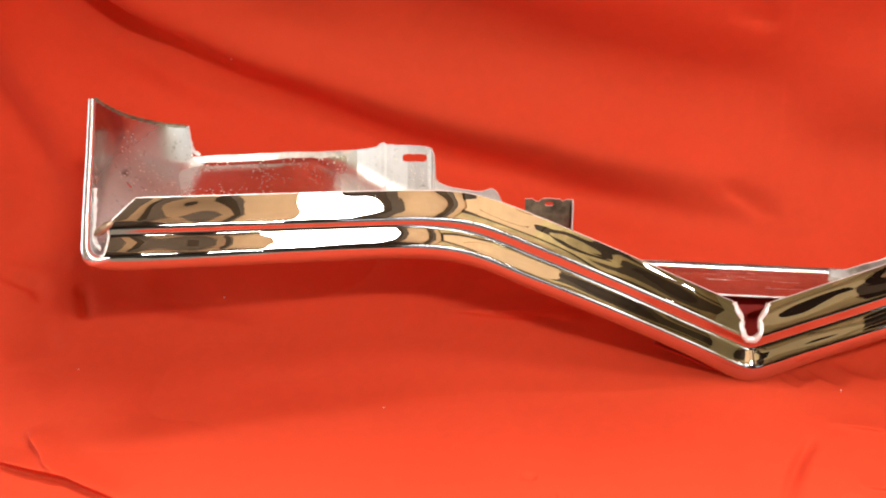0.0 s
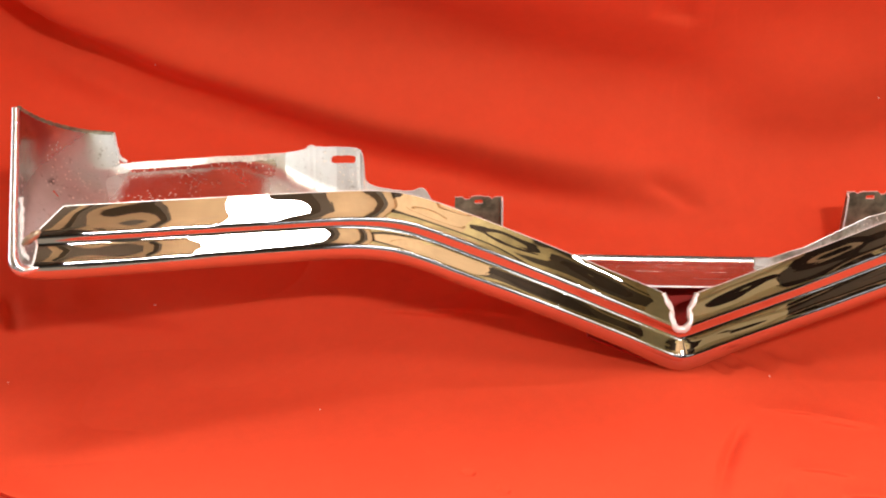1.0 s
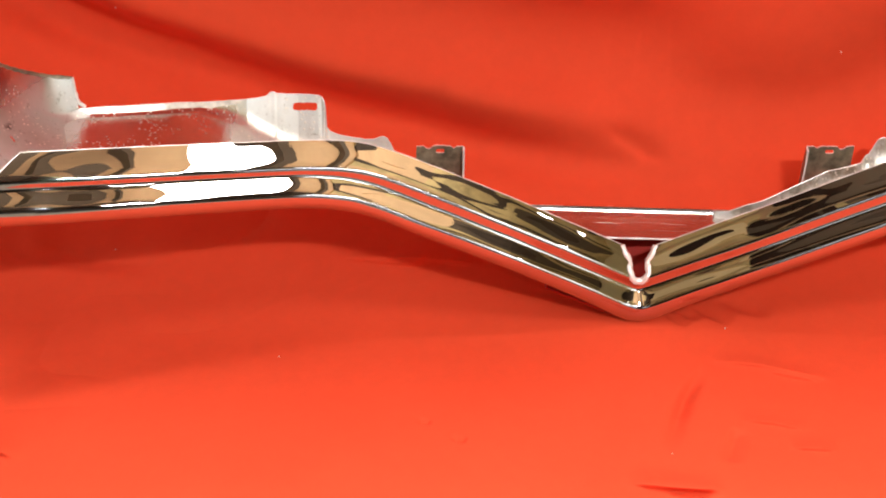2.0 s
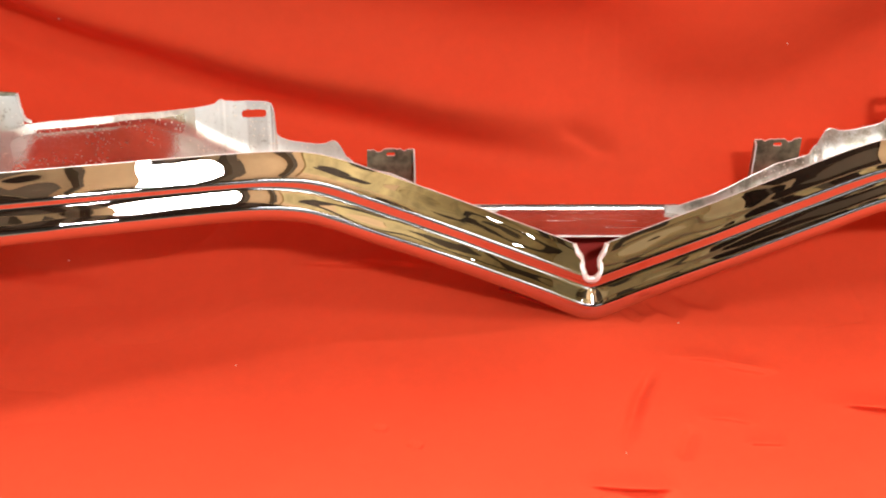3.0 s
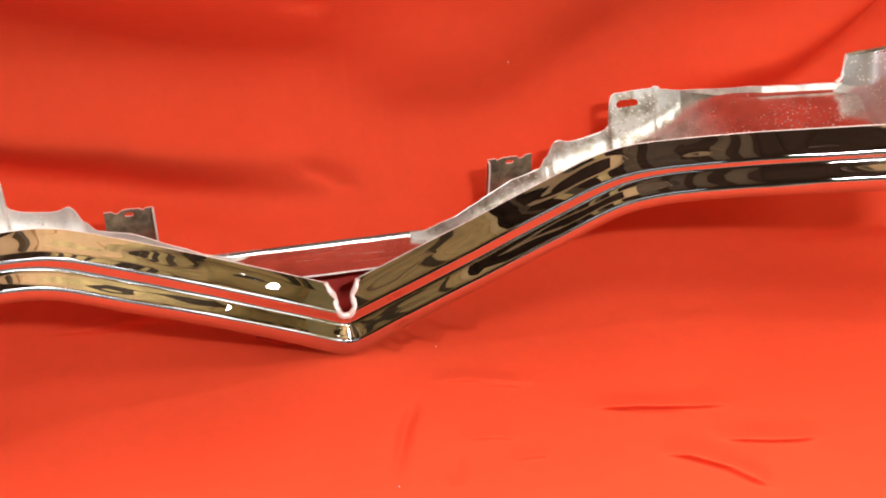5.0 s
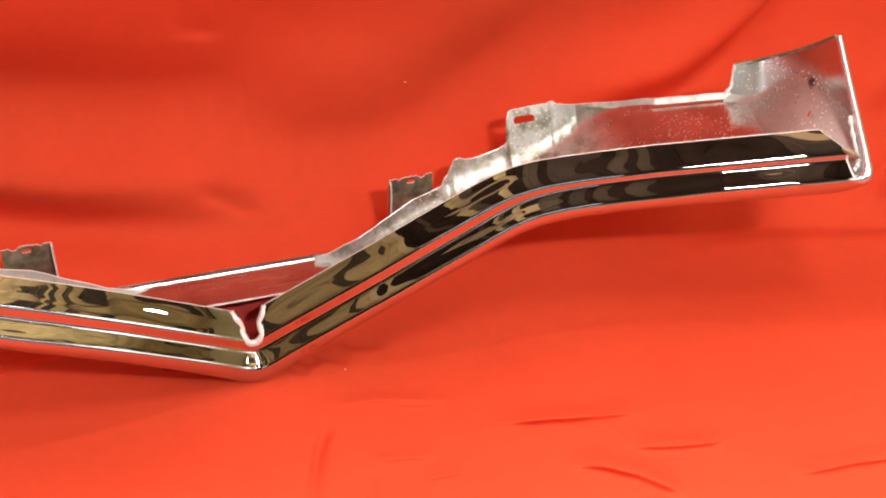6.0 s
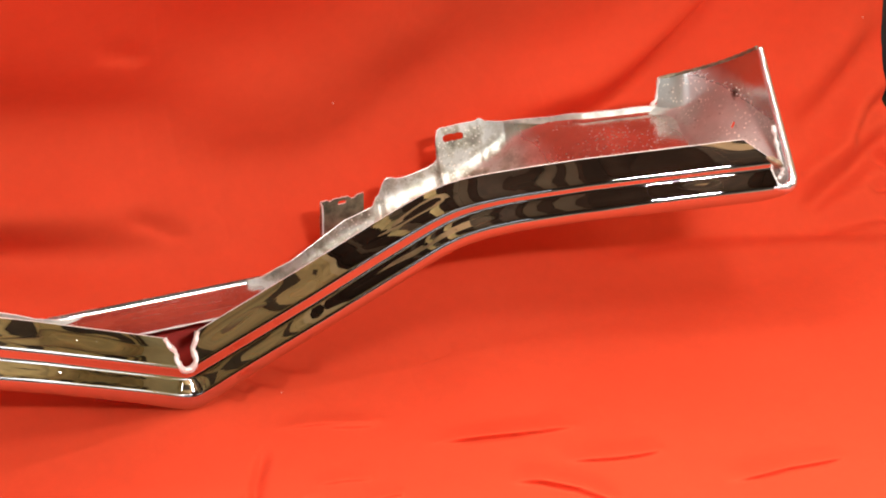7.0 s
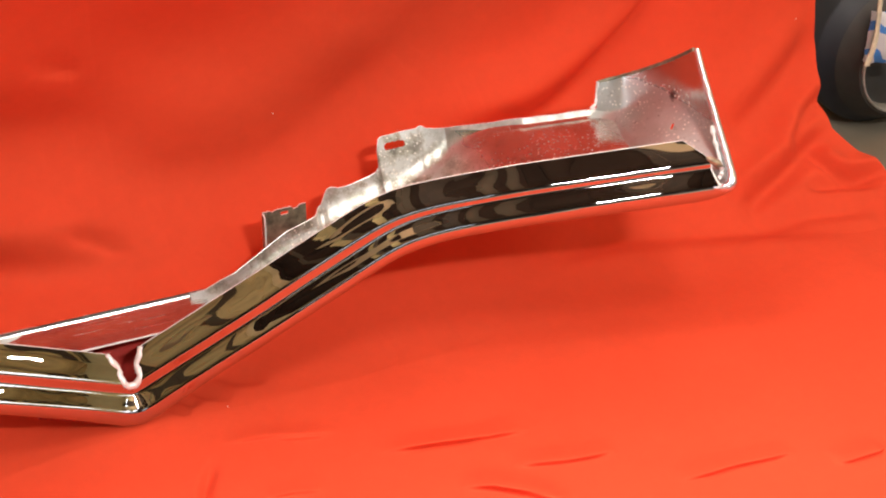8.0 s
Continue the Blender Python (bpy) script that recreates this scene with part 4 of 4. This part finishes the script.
def build_packet():
    rows = []
    for i in range(17):
        row = []
        for j in range(13):
            u, v = i / 16, j / 12
            b = math.sin(math.pi * u) ** 0.5 * math.sin(math.pi * v) ** 0.5
            row.append((1.611 + 0.12 * u, 0.335 - 0.01 * u - 0.018 * b + 0.004 * noise.noise((u * 6, v * 6, 2)), 0.175 + 0.11 * v - 0.02 * u + 0.006 * noise.noise((u * 4, v * 5, 7))))
        rows.append(row)
    return tagged(shell("plastic_packet", rows, 0.006, PACKET), "crumpled white packet with blue stripes inside the tyre", "packet")


def packet_material():
    m, nt, b = material("striped_plastic")
    tc, w = nt.nodes.new("ShaderNodeTexCoord"), nt.nodes.new("ShaderNodeTexWave")
    w.bands_direction, w.inputs["Scale"].default_value, w.inputs["Distortion"].default_value = "DIAGONAL", 11.0, 4.0
    link(nt, tc.outputs["Object"], w.inputs["Vector"])
    r = ramp(nt, w.outputs["Fac"], [(0.74, (0.56, 0.58, 0.60)), (0.80, (0.05, 0.20, 0.55))])
    link(nt, r.outputs[0], b.inputs["Base Color"])
    b.inputs["Roughness"].default_value = 0.35
    return m


STRAP = plain("soiled_webbing", (0.62, 0.55, 0.40), 0.8, 0, 0.2, 60)
PACKET = packet_material()
build_strap()
build_packet()


def build_lint():
    """Pale specks of lint and one dark crumb lying on the cloth."""
    rng = random.Random(9)
    spots = [(-0.795, 0.63), (0.333, 0.544), (1.404, 0.515), (0.134, 0.049), (0.014, -0.227), (-0.816, 0.212), (-0.535, -0.011), (-1.016, 0.057)]
    verts, faces = [], []
    for x, s in spots:
        base = sheet_point(x, s, cloth_height(x, s) + 0.0012)
        r = rng.uniform(0.0016, 0.0026)
        o = len(verts)
        for k in range(6):
            a = math.pi * k / 3
            verts.append(base + Vector((r * math.cos(a) * rng.uniform(0.5, 1.1), r * math.sin(a) * 0.8, r * rng.uniform(-0.6, 0.8))))
        verts += [base + Vector((0, -0.7 * r, 0.9 * r)), base + Vector((0, 0.6 * r, -0.8 * r))]
        for k in range(6):
            faces += [(o + k, o + (k + 1) % 6, o + 6), (o + (k + 1) % 6, o + k, o + 7)]
    return tagged(mesh_ob("lint", verts, faces, LINT), "small pale lint specks scattered on the red cloth", "lint", kind="stuff")


LINT = plain("white_lint", (0.75, 0.62, 0.56), 0.9)
build_lint()
